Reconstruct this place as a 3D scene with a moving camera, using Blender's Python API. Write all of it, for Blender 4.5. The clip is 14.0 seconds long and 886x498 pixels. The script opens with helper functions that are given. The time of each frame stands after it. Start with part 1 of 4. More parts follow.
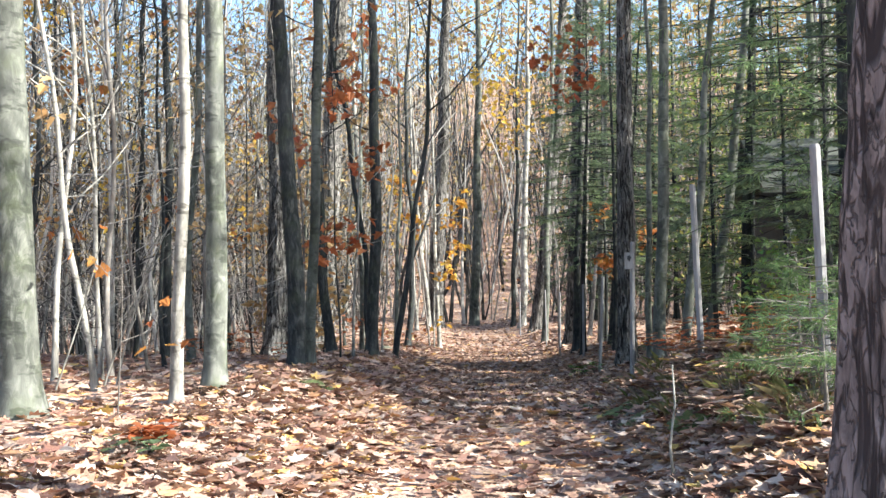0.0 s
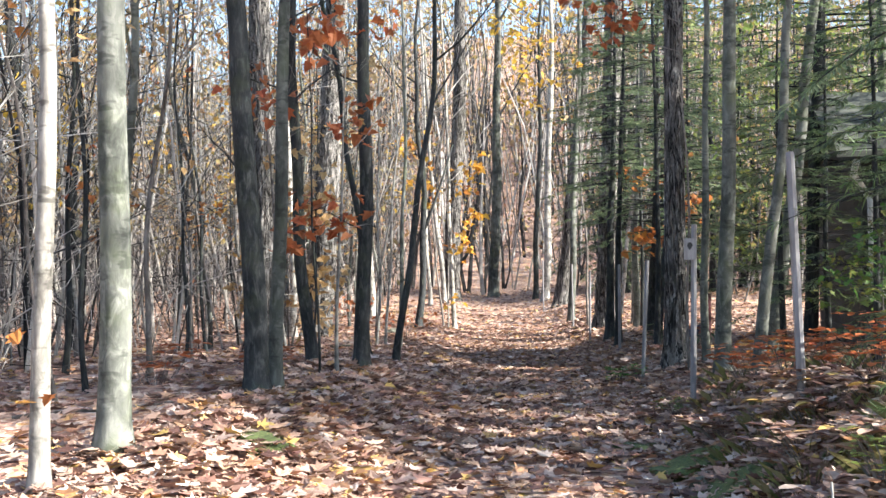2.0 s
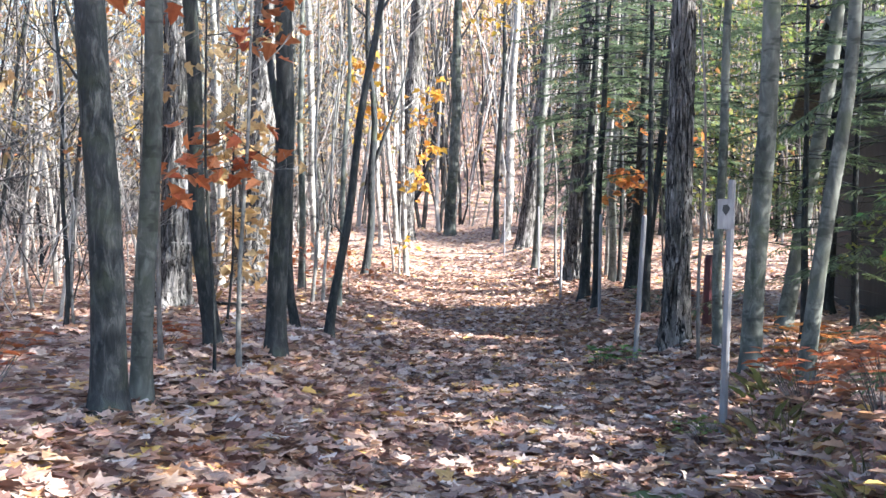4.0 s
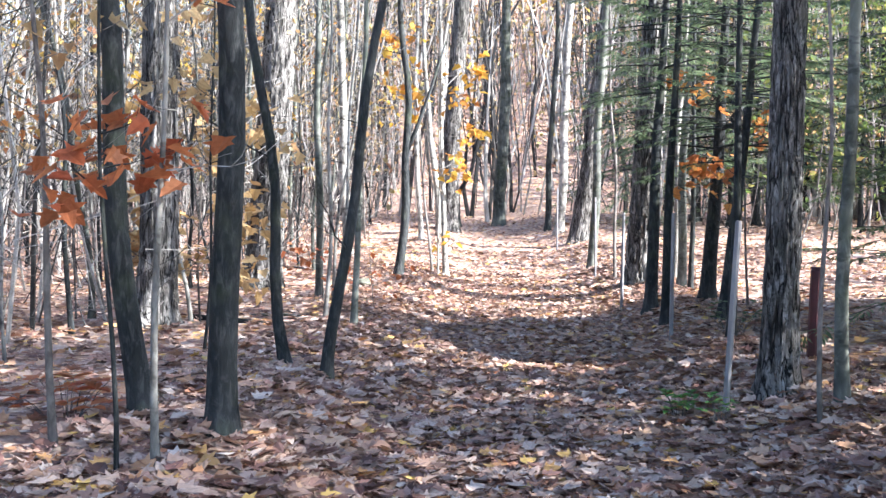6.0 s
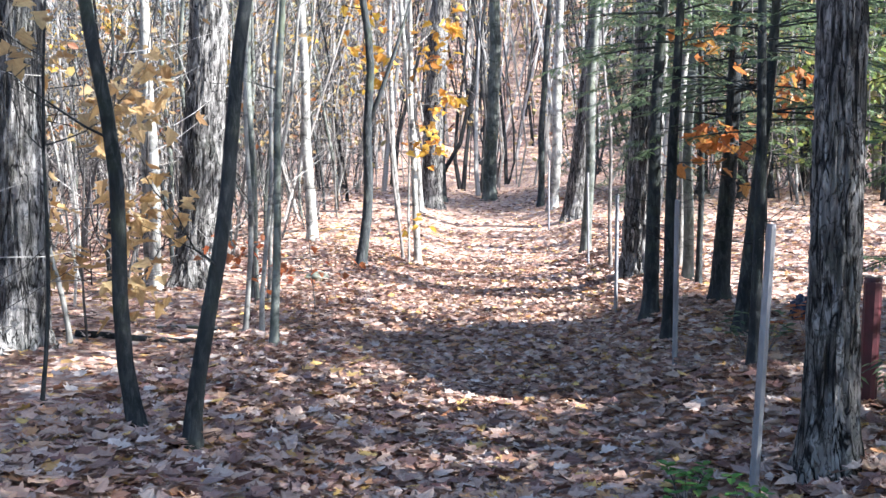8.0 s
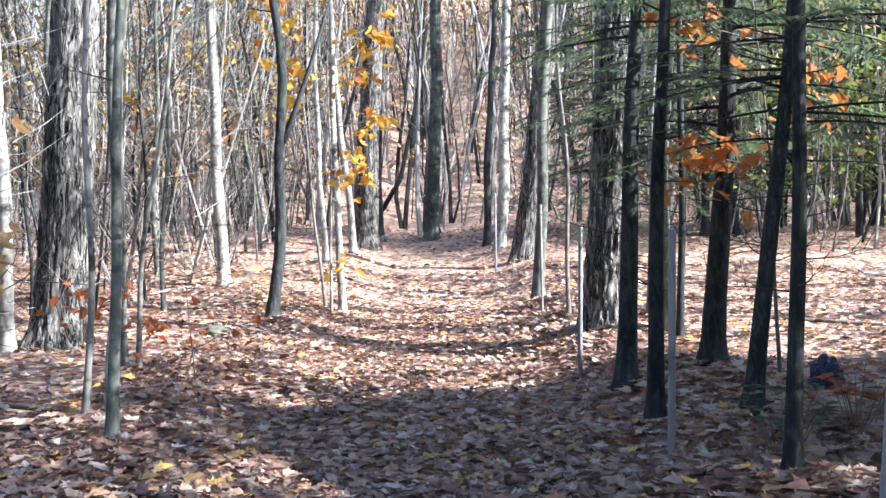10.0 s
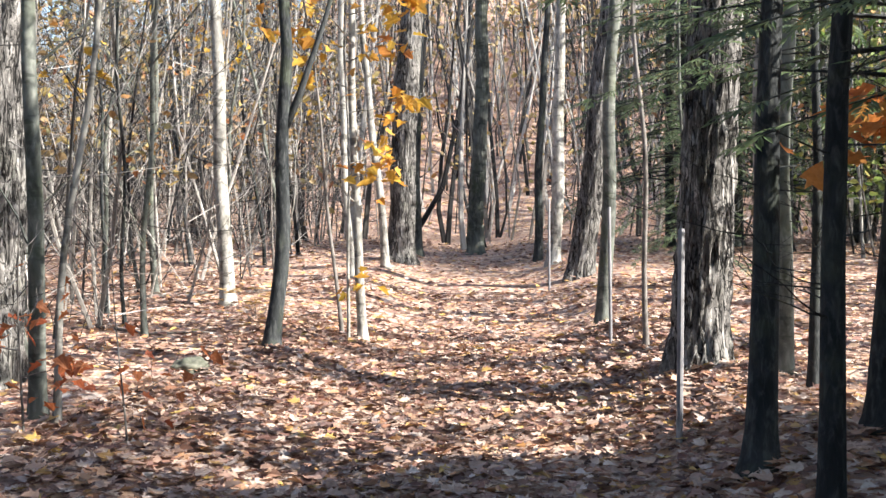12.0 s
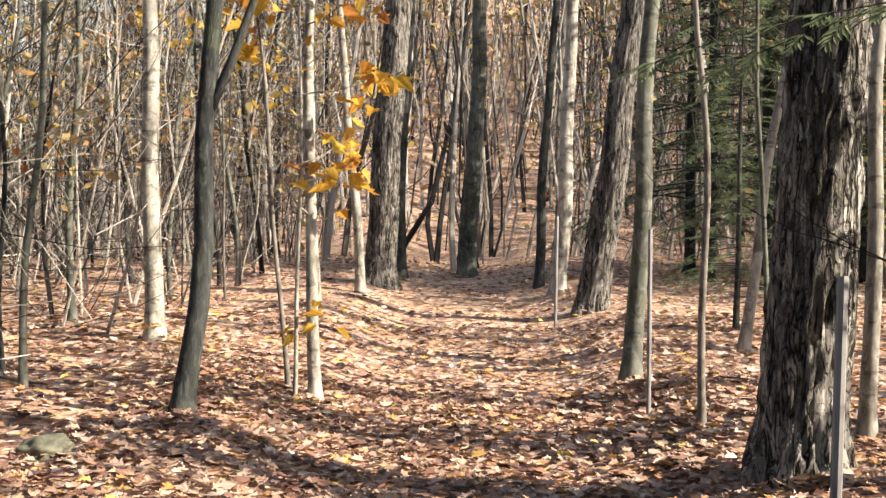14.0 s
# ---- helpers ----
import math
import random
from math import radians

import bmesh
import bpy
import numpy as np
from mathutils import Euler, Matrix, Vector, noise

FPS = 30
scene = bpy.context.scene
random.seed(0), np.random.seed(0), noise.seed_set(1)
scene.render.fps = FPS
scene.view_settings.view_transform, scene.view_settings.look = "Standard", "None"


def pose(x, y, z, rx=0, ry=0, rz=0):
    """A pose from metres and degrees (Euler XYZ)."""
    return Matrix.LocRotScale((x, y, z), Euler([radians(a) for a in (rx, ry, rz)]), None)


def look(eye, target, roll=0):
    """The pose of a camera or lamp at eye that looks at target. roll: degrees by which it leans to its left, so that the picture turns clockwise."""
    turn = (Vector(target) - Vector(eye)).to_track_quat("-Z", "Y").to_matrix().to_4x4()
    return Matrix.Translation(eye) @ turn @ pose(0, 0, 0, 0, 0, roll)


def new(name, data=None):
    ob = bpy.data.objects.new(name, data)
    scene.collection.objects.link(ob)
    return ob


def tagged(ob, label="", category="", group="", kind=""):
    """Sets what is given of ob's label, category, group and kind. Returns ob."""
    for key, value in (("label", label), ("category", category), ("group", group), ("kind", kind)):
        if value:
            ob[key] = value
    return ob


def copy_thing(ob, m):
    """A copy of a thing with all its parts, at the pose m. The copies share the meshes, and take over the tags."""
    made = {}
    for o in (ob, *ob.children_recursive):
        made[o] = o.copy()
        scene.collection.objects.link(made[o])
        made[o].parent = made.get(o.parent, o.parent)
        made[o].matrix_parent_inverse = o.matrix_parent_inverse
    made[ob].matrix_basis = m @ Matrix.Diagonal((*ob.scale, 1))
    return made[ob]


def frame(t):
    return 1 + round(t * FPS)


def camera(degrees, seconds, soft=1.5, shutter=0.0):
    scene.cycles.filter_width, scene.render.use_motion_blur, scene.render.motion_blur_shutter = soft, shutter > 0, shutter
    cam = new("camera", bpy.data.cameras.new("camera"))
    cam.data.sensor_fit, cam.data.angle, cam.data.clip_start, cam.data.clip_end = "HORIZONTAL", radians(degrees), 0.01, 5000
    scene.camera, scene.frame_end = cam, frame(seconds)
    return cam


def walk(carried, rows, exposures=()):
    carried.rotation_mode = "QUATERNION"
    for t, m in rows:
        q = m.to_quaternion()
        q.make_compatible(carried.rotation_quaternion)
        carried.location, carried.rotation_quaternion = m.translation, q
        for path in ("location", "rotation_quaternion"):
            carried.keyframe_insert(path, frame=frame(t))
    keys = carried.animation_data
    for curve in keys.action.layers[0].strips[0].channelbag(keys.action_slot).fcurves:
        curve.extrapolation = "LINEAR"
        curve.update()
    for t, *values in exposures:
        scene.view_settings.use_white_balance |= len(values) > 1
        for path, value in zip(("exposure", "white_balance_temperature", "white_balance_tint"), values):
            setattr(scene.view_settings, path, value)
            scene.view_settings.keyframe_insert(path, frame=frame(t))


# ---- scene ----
cam = camera(42.5, 14.0)
PATH = [
    (0, (1.012, -0.127, 0.537), (0.828, 1.86, 0.667), -0.5),
    (0.5, (0.948, 0.579, 0.6), (0.759, 2.569, 0.67), 0.3),
    (1, (0.896, 1.144, 0.641), (0.696, 3.131, 0.743), -0.4),
    (1.5, (0.84, 1.842, 0.755), (0.666, 3.833, 0.841), -0.3),
    (2, (0.891, 2.473, 0.908), (0.67, 4.459, 0.968), -0.6),
    (2.5, (0.838, 3.157, 0.969), (0.635, 5.147, 1.009), -0.2),
    (5, (0.669, 6.113, 1.249), (0.538, 8.106, 1.143), 0.6),
    (5.5, (0.725, 6.699, 1.268), (0.559, 8.691, 1.217), 0.0),
    (6, (0.696, 7.377, 1.289), (0.457, 9.361, 1.194), 0.4),
    (6.5, (0.741, 7.949, 1.29), (0.491, 9.93, 1.178), 0.1),
    (7, (0.772, 8.542, 1.344), (0.497, 10.518, 1.211), 0.1),
    (7.5, (0.813, 9.139, 1.379), (0.565, 11.119, 1.24), 0.5),
    (8, (0.898, 9.775, 1.413), (0.65, 11.754, 1.262), -0.3),
    (8.5, (0.871, 10.36, 1.424), (0.711, 12.352, 1.338), -0.8),
    (11, (0.8, 13.469, 1.187), (0.633, 15.46, 1.116), -0.3),
    (11.5, (0.698, 14.127, 1.172), (0.488, 16.116, 1.164), 0.8),
    (12, (0.663, 14.843, 1.132), (0.423, 16.828, 1.085), -0.3),
    (12.5, (0.608, 15.531, 1.14), (0.307, 17.508, 1.141), 0.7),
    (13, (0.558, 16.302, 1.17), (0.385, 18.295, 1.167), 0.4),
    (13.5, (0.485, 16.98, 1.163), (0.264, 18.968, 1.173), 0.9),
    (14, (0.397, 17.647, 1.185), (0.172, 19.634, 1.164), 1.1),
]
walk(cam, [(t, look(eye, target, roll)) for t, eye, target, roll in PATH],
     ((0, 1.98, 6250, 4), (1.5, 2.1, 6300, 7), (2.7, 2.3, 6250, 9), (4.8, 2.78, 5700, 9), (6.5, 2.62, 5750, 10), (8.7, 2.42, 5580, 8), (11, 2.12, 5720, 8), (12.5, 1.85, 6700, 8), (14, 1.64, 7500, 9)))

# ---------------------------------------------------------------- light
SUN_DIR = Vector((1.0, -0.22, 0.66)).normalized()
world = bpy.data.worlds.new("sky")
scene.world = world
world.use_nodes = True
wn = world.node_tree
sky = wn.nodes.new("ShaderNodeTexSky")
sky.sky_type = 'NISHITA'
sky.sun_disc = False
sky.sun_elevation = math.asin(SUN_DIR.z)
sky.sun_rotation = math.atan2(SUN_DIR.x, SUN_DIR.y)
wn.links.new(sky.outputs[0], wn.nodes["Background"].inputs[0])
wn.nodes["Background"].inputs[1].default_value = 0.1
sun = new("sun", bpy.data.lights.new("sun", 'SUN'))
sun.data.energy = 5.0
sun.data.angle = radians(0.53)
sun.data.color = (1.0, 0.93, 0.82)
sun.matrix_world = look(SUN_DIR * 60, (0, 0, 0))

# ---------------------------------------------------------------- ground shape
ZC = ((-6, -.9), (-1, -.68), (4, -.45), (6.5, -.36), (8, -.29), (12, -.27), (16, -.28), (20, -.24), (25, -.18), (28, -.1), (31, .1), (34.5, .28), (38, .42), (45, .5), (60, .55))
XC = ((-6, 1.45), (-1, 1.1), (5, .7), (9.5, .8), (12.5, .7), (17, .3), (24, -.15), (33, -.9), (45, -2.2), (60, -4))
AL = ((0, .2), (6, .26), (9, .38), (13, .43), (16, .28), (20, .2), (25, .18), (30, .22))
AR = ((0, .3), (7, .45), (9.5, .58), (11.6, .42), (15, .28), (20, .3), (24, .27), (30, .25))


def along(tab, y):
    return np.interp(y, [a for a, b in tab], [b for a, b in tab])


def height(x, y, bumps=True):
    """The ground's height: a trodden trough between low banks, and hills far off."""
    x, y = np.asarray(x, float), np.asarray(y, float)
    u = x - along(XC, y)
    a = np.clip((np.abs(u) - .6) / 1.2, 0, 1)
    a = a * a * (3 - 2 * a)
    z = along(ZC, y) + a * np.where(u > 0, along(AR, y), along(AL, y))
    far = np.maximum(np.hypot(x * .9, y - 12) - 37, 0)
    low = 1 - .55 * np.exp(-((np.arctan2(x, y + 1) + .44) / .13) ** 2) - .4 * np.exp(-((np.arctan2(x, y + 1) + .36) / .06) ** 2)
    low = low * (.1 + .9 * np.exp(-((np.arctan2(x, y + 1) - .06) / .38) ** 4))
    z = z + 33 * low * (1 - np.exp(-(far / 55) ** 1.6))
    if bumps:
        w = .35 + .65 * a
        z = z + w * (.02 * np.sin(2.9 * x + 1.3 * y) + .016 * np.sin(4.3 * y - 2.1 * x + 1) + .012 * np.sin(7.1 * x + 5.7 * y + 2))
    return z


def hz(x, y):
    return float(height(x, y))


# ---------------------------------------------------------------- materials
def nodes_of(name):
    m = bpy.data.materials.new(name)
    m.use_nodes = True
    nt = m.node_tree
    return m, nt, nt.nodes["Principled BSDF"]


def ramp(nt, fac, stops):
    r = nt.nodes.new("ShaderNodeValToRGB")
    while len(r.color_ramp.elements) < len(stops):
        r.color_ramp.elements.new(0.5)
    for e, (p, c) in zip(r.color_ramp.elements, stops):
        e.position, e.color = p, (*c, 1)
    nt.links.new(fac, r.inputs[0])
    return r.outputs[0]


def coords(nt, scale=(1, 1, 1), kind="Object"):
    c = nt.nodes.new("ShaderNodeTexCoord")
    m = nt.nodes.new("ShaderNodeMapping")
    m.inputs["Scale"].default_value = scale
    nt.links.new(c.outputs[kind], m.inputs[0])
    return m.outputs[0]


def fractal(nt, vec, scale, detail=5, rough=.6, distortion=0.0):
    n = nt.nodes.new("ShaderNodeTexNoise")
    n.inputs["Scale"].default_value, n.inputs["Detail"].default_value = scale, detail
    n.inputs["Roughness"].default_value, n.inputs["Distortion"].default_value = rough, distortion
    nt.links.new(vec, n.inputs["Vector"])
    return n.outputs[0]


def mixed(nt, fac, a, b, mode='MIX'):
    x = nt.nodes.new("ShaderNodeMix")
    x.data_type, x.blend_type = 'RGBA', mode
    for value, slot in ((fac, 0), (a, 6), (b, 7)):
        if isinstance(value, (int, float)):
            x.inputs[slot].default_value = value
        elif isinstance(value, tuple):
            x.inputs[slot].default_value = (*value, 1)
        else:
            nt.links.new(value, x.inputs[slot])
    return x.outputs[2]


def sums(nt, op, a, b):
    x = nt.nodes.new("ShaderNodeMath")
    x.operation = op
    for i, value in enumerate((a, b)):
        if isinstance(value, (int, float)):
            x.inputs[i].default_value = value
        else:
            nt.links.new(value, x.inputs[i])
    return x.outputs[0]


def bumped(nt, bsdf, height_out, strength, distance):
    b = nt.nodes.new("ShaderNodeBump")
    b.inputs["Strength"].default_value, b.inputs["Distance"].default_value = strength, distance
    nt.links.new(height_out, b.inputs["Height"])
    nt.links.new(b.outputs[0], bsdf.inputs["Normal"])


def bark(name, dark, mid, light, across=26.0, stretch=.16, patch=2.2, relief=.012, moss=0.0, bands=0.0, spots=.45, plates=0.0):
    m, nt, bsdf = nodes_of(name)
    info = nt.nodes.new("ShaderNodeObjectInfo")
    fine = fractal(nt, coords(nt, (1, 1, stretch)), across, 6, .65, .6)
    wide = fractal(nt, coords(nt, (1, 1, .45)), patch, 4, .6)
    col = ramp(nt, fine, ((.3, dark), (.5, mid), (.68, light)))
    lichen = ramp(nt, wide, ((.42, (0, 0, 0)), (.62, (1, 1, 1))))
    col = mixed(nt, sums(nt, 'MULTIPLY', lichen, spots), col, tuple(min(1, c * 1.25 + .03) for c in light))
    if bands:
        ring = fractal(nt, coords(nt, (.4, .4, 1)), 9.0, 3, .7)
        col = mixed(nt, sums(nt, 'MULTIPLY', ramp(nt, ring, ((.55, (0, 0, 0)), (.62, (1, 1, 1)))), bands), col, dark)
    if moss:
        green = ramp(nt, fractal(nt, coords(nt), 3.5, 4, .6), ((.5, (0, 0, 0)), (.66, (1, 1, 1))))
        col = mixed(nt, sums(nt, 'MULTIPLY', green, moss), col, (.09, .11, .05))
    relief_out = fine
    if plates:
        folds = fractal(nt, coords(nt, (1, 1, .13)), plates, 3, .55, .9)
        crack = ramp(nt, folds, ((.445, (1, 1, 1)), (.482, (0, 0, 0)), (.5, (0, 0, 0)), (.535, (1, 1, 1))))
        folds2 = fractal(nt, coords(nt, (1, 1, .4)), plates * 2.1, 3, .55, .5)
        crack2 = ramp(nt, folds2, ((.455, (1, 1, 1)), (.49, (.3, .3, .3)), (.525, (1, 1, 1))))
        crack = mixed(nt, 1.0, crack, crack2, 'MULTIPLY')
        col = mixed(nt, crack, dark, col)
        relief_out = sums(nt, 'ADD', crack, sums(nt, 'MULTIPLY', fine, .5))
    tint = sums(nt, 'ADD', sums(nt, 'MULTIPLY', info.outputs["Random"], .5), .75)
    grey = nt.nodes.new("ShaderNodeCombineColor")
    for i in range(3):
        nt.links.new(tint, grey.inputs[i])
    col = mixed(nt, 1.0, col, grey.outputs[0], 'MULTIPLY')
    nt.links.new(col, bsdf.inputs["Base Color"])
    bsdf.inputs["Roughness"].default_value = .88
    bsdf.inputs["Specular IOR Level"].default_value = .25
    bumped(nt, bsdf, relief_out, .8, relief)
    return m


def leafy(name, stops, through_light=.35, rough=.6, blotch=.35):
    """Leaves or needles that differ piece by piece."""
    m, nt, bsdf = nodes_of(name)
    geo = nt.nodes.new("ShaderNodeNewGeometry")
    info = nt.nodes.new("ShaderNodeObjectInfo")
    pick = sums(nt, 'FRACT', sums(nt, 'ADD', geo.outputs["Random Per Island"], info.outputs["Random"]), 0)
    col = ramp(nt, pick, stops)
    spots = fractal(nt, coords(nt), 38, 4, .7)
    col = mixed(nt, blotch, col, ramp(nt, spots, ((.35, (.35, .3, .26)), (.6, (1, 1, 1)))), 'MULTIPLY')
    nt.links.new(col, bsdf.inputs["Base Color"])
    bsdf.inputs["Roughness"].default_value = rough
    bsdf.inputs["Specular IOR Level"].default_value = .3
    if through_light:
        t = nt.nodes.new("ShaderNodeBsdfTranslucent")
        x = nt.nodes.new("ShaderNodeMixShader")
        x.inputs[0].default_value = through_light
        nt.links.new(col, t.inputs[0])
        nt.links.new(bsdf.outputs[0], x.inputs[1])
        nt.links.new(t.outputs[0], x.inputs[2])
        nt.links.new(x.outputs[0], nt.nodes["Material Output"].inputs[0])
    return m


OAK = bark("oak_bark", (.008, .007, .007), (.095, .087, .083), (.37, .35, .335), 26, .2, 1.6, .02, .15, spots=.3, plates=13)
# bands are bark rings, made stronger to include patches of shade on the trunks
GREY = bark("grey_smooth_bark", (.022, .025, .022), (.068, .073, .064), (.18, .185, .165), 14, .5, 2.2, .006, .35, .6)
# dark bark, its colour lowered further for the shade these trunks stand in
DARK = bark("shade_darkened_bark", (.004, .005, .006), (.014, .016, .018), (.055, .058, .058), 30, .3, 2.0, .015, .2, spots=.25)
PALE = bark("pale_bark", (.05, .046, .042), (.18, .17, .155), (.38, .365, .335), 18, .4, 3.4, .006, .1, .7)
PINE = bark("pine_plate_bark", (.03, .023, .025), (.13, .105, .108), (.24, .2, .207), 13, .3, 2.5, .02, spots=.2, plates=8)
TWIG = bark("twig_bark", (.035, .03, .028), (.1, .088, .08), (.22, .2, .185), 20, .5, 2, .003)

LITTER = (
    (0.0, (.08, .042, .036)), (.12, (.2, .105, .08)), (.26, (.42, .3, .235)), (.38, (.27, .14, .11)), (.48, (.56, .44, .365)),
    (.6, (.35, .17, .1)), (.68, (.64, .54, .47)), (.78, (.19, .09, .075)), (.86, (.52, .37, .27)), (.95, (.45, .23, .11)), (.99, (.56, .38, .12)))
FALLEN = leafy("fallen_leaf", LITTER, .15, .55)
ORANGE = leafy("orange_leaf", ((0, (.42, .14, .045)), (.4, (.52, .21, .06)), (.75, (.5, .28, .08)), (1, (.32, .1, .04))), .45)
RUSSET = leafy("russet_leaf", ((0, (.36, .09, .04)), (.5, (.46, .15, .055)), (1, (.33, .14, .07))), .45)
YELLOW = leafy("yellow_leaf", ((0, (.6, .38, .05)), (.5, (.66, .47, .08)), (1, (.5, .27, .05))), .45)
GOLD = leafy("golden_leaf", ((0, (.5, .2, .04)), (.4, (.6, .33, .05)), (.8, (.62, .42, .07)), (1, (.42, .16, .05))), .45)
TAN = leafy("tan_leaf", ((0, (.48, .3, .12)), (.5, (.62, .46, .24)), (1, (.4, .23, .1))), .45)
GREEN = leafy("small_green_leaf", ((0, (.06, .15, .03)), (.5, (.1, .22, .05)), (1, (.15, .24, .06))), .35)
NEEDLE = leafy("hemlock_needle", ((0, (.07, .11, .055)), (.5, (.13, .18, .095)), (1, (.21, .26, .15))), .55, .5)
# pine's lighter green, which also paints sunlight onto the background conifers
PINE_SUN_NEEDLE = leafy("pine_and_sunlit_needle", ((0, (.08, .15, .06)), (.5, (.13, .21, .085)), (1, (.2, .27, .11))), .55, .5)
# near-black and pale tones paint shaded and sunlit stems
FAR_STEM = leafy("lit_and_dark_far_stem", ((0, (.01, .01, .012)), (.33, (.028, .027, .028)), (.5, (.1, .092, .086)), (.68, (.3, .28, .262)), (1, (.55, .52, .49))), 0, .9, .5)
FAR_LEAF = leafy("far_leaf", ((0, (.34, .18, .07)), (.25, (.36, .27, .15)), (.5, (.45, .33, .11)), (.75, (.22, .2, .1)), (1, (.28, .12, .07))), .4)


def earth():
    m, nt, bsdf = nodes_of("leaf_covered_earth")
    at = coords(nt)
    v = nt.nodes.new("ShaderNodeTexVoronoi")
    v.inputs["Scale"].default_value = 15
    warp = nt.nodes.new("ShaderNodeVectorMath")
    warp.operation = 'ADD'
    nz = nt.nodes.new("ShaderNodeTexNoise")
    nz.inputs["Scale"].default_value = 12
    nt.links.new(at, nz.inputs["Vector"])
    sc = nt.nodes.new("ShaderNodeVectorMath")
    sc.operation = 'SCALE'
    sc.inputs[3].default_value = .12
    nt.links.new(nz.outputs[1], sc.inputs[0])
    nt.links.new(at, warp.inputs[0])
    nt.links.new(sc.outputs[0], warp.inputs[1])
    nt.links.new(warp.outputs[0], v.inputs["Vector"])
    parts = nt.nodes.new("ShaderNodeSeparateColor")
    nt.links.new(v.outputs["Color"], parts.inputs[0])
    leaves = ramp(nt, parts.outputs[0], LITTER)
    soil = ramp(nt, fractal(nt, at, 30, 5, .7), ((.35, (.05, .028, .022)), (.65, (.15, .085, .062))))
    cover = ramp(nt, fractal(nt, at, 2.4, 5, .65), ((.3, (.25, .25, .25)), (.5, (1, 1, 1))))
    col = mixed(nt, cover, soil, leaves)
    nt.links.new(col, bsdf.inputs["Base Color"])
    bsdf.inputs["Roughness"].default_value = .9
    bsdf.inputs["Specular IOR Level"].default_value = .2
    bumped(nt, bsdf, v.outputs["Distance"], .9, .03)
    return m


EARTH = earth()


def plain(name, c1, c2, rough=.5, scale=20, metal=0.0, relief=.001, stretch=1.0):
    m, nt, bsdf = nodes_of(name)
    n = fractal(nt, coords(nt, (1, 1, stretch)), scale, 5, .65)
    nt.links.new(ramp(nt, n, ((.35, c1), (.65, c2))), bsdf.inputs["Base Color"])
    bsdf.inputs["Roughness"].default_value, bsdf.inputs["Metallic"].default_value = rough, metal
    bumped(nt, bsdf, n, .4, relief)
    return m


STAKE = plain("weathered_pale_stake", (.13, .125, .135), (.27, .26, .27), .7, 14, 0, .003, .2)
REDPAINT = plain("dull_red_paint", (.035, .005, .009), (.07, .009, .015), .5, 10)
SIDING = plain("dark_stained_board", (.01, .011, .013), (.026, .028, .03), .7, 9, 0, .004, .2)
ROOFING = plain("grey_green_roofing", (.03, .034, .03), (.07, .078, .066), .85, 18, 0, .004)
WHITEPIPE = plain("white_pipe", (.5, .52, .52), (.66, .68, .68), .4, 6)
SEDGE = leafy("dry_sedge", ((0, (.12, .1, .04)), (.4, (.2, .17, .07)), (.7, (.1, .12, .03)), (1, (.26, .2, .1))), .3)
MOSS = plain("moss", (.045, .06, .018), (.12, .15, .045), .95, 40, 0, .01)
STONE = plain("grey_stone", (.06, .065, .045), (.16, .155, .12), .85, 12, 0, .01)
BLUECLOTH = plain("dark_blue_sheeting", (.015, .02, .05), (.03, .04, .09), .5, 8)

# ---------------------------------------------------------------- mesh building


class Build:
    """Gathers vertices and faces of one mesh."""

    def __init__(self):
        self.v, self.f = [], []

    def tube(self, pts, radii, sides=6, cap=True):
        base = len(self.v)
        n = len(pts)
        for i, p in enumerate(pts):
            a, b = pts[max(i - 1, 0)], pts[min(i + 1, n - 1)]
            d = (Vector(b) - Vector(a))
            d = d.normalized() if d.length > 1e-6 else Vector((0, 0, 1))
            s = d.cross(Vector((0, 1, 0))) if abs(d.y) < .9 else d.cross(Vector((1, 0, 0)))
            s.normalize()
            w = d.cross(s)
            for k in range(sides):
                a2 = 2 * math.pi * k / sides
                q = Vector(p) + radii[i] * (math.cos(a2) * s + math.sin(a2) * w)
                self.v.append((q.x, q.y, q.z))
        for i in range(n - 1):
            for k in range(sides):
                k2 = (k + 1) % sides
                self.f.append((base + i * sides + k, base + i * sides + k2, base + (i + 1) * sides + k2, base + (i + 1) * sides + k))
        if cap:
            self.f.append(tuple(base + (n - 1) * sides + k for k in range(sides)))
            self.f.append(tuple(base + k for k in reversed(range(sides))))

    def leaf(self, p, d, nrm, size, lobes=True):
        """A leaf at p that points along d, folded a little along its rib."""
        d = Vector(d).normalized()
        s = Vector(nrm).cross(d)
        if s.length < 1e-4:
            s = Vector((1, 0, 0))
        s.normalize()
        nn = d.cross(s)
        p = Vector(p)
        out = LOBED if lobes else PLAIN_LEAF
        base = len(self.v)
        curl = random.uniform(-.4, .6)
        for lx, ly in out:
            q = p + size * (ly * d + lx * s + (abs(lx) * .35 + curl * (ly - .5) ** 2) * nn)
            self.v.append((q.x, q.y, q.z))
        n = len(out)
        h = n // 2
        self.f.append(tuple(base + k for k in range(0, h + 1)))
        self.f.append((base,) + tuple(base + k for k in range(h, n)))

    def mesh(self, name, mat, smooth=False):
        me = bpy.data.meshes.new(name)
        me.from_pydata(self.v, [], self.f)
        me.materials.append(mat)
        if smooth:
            me.shade_smooth()
        return me


LOBED = ((0, 0), (.22, .04), (.4, .1), (.28, .28), (.52, .52), (.25, .5), (.2, .72), (0, 1.0), (-.2, .72), (-.25, .5), (-.52, .52), (-.28, .28), (-.4, .1), (-.22, .04))
PLAIN_LEAF = ((0, 0), (.3, .3), (.26, .66), (0, 1.0), (-.26, .66), (-.3, .3))


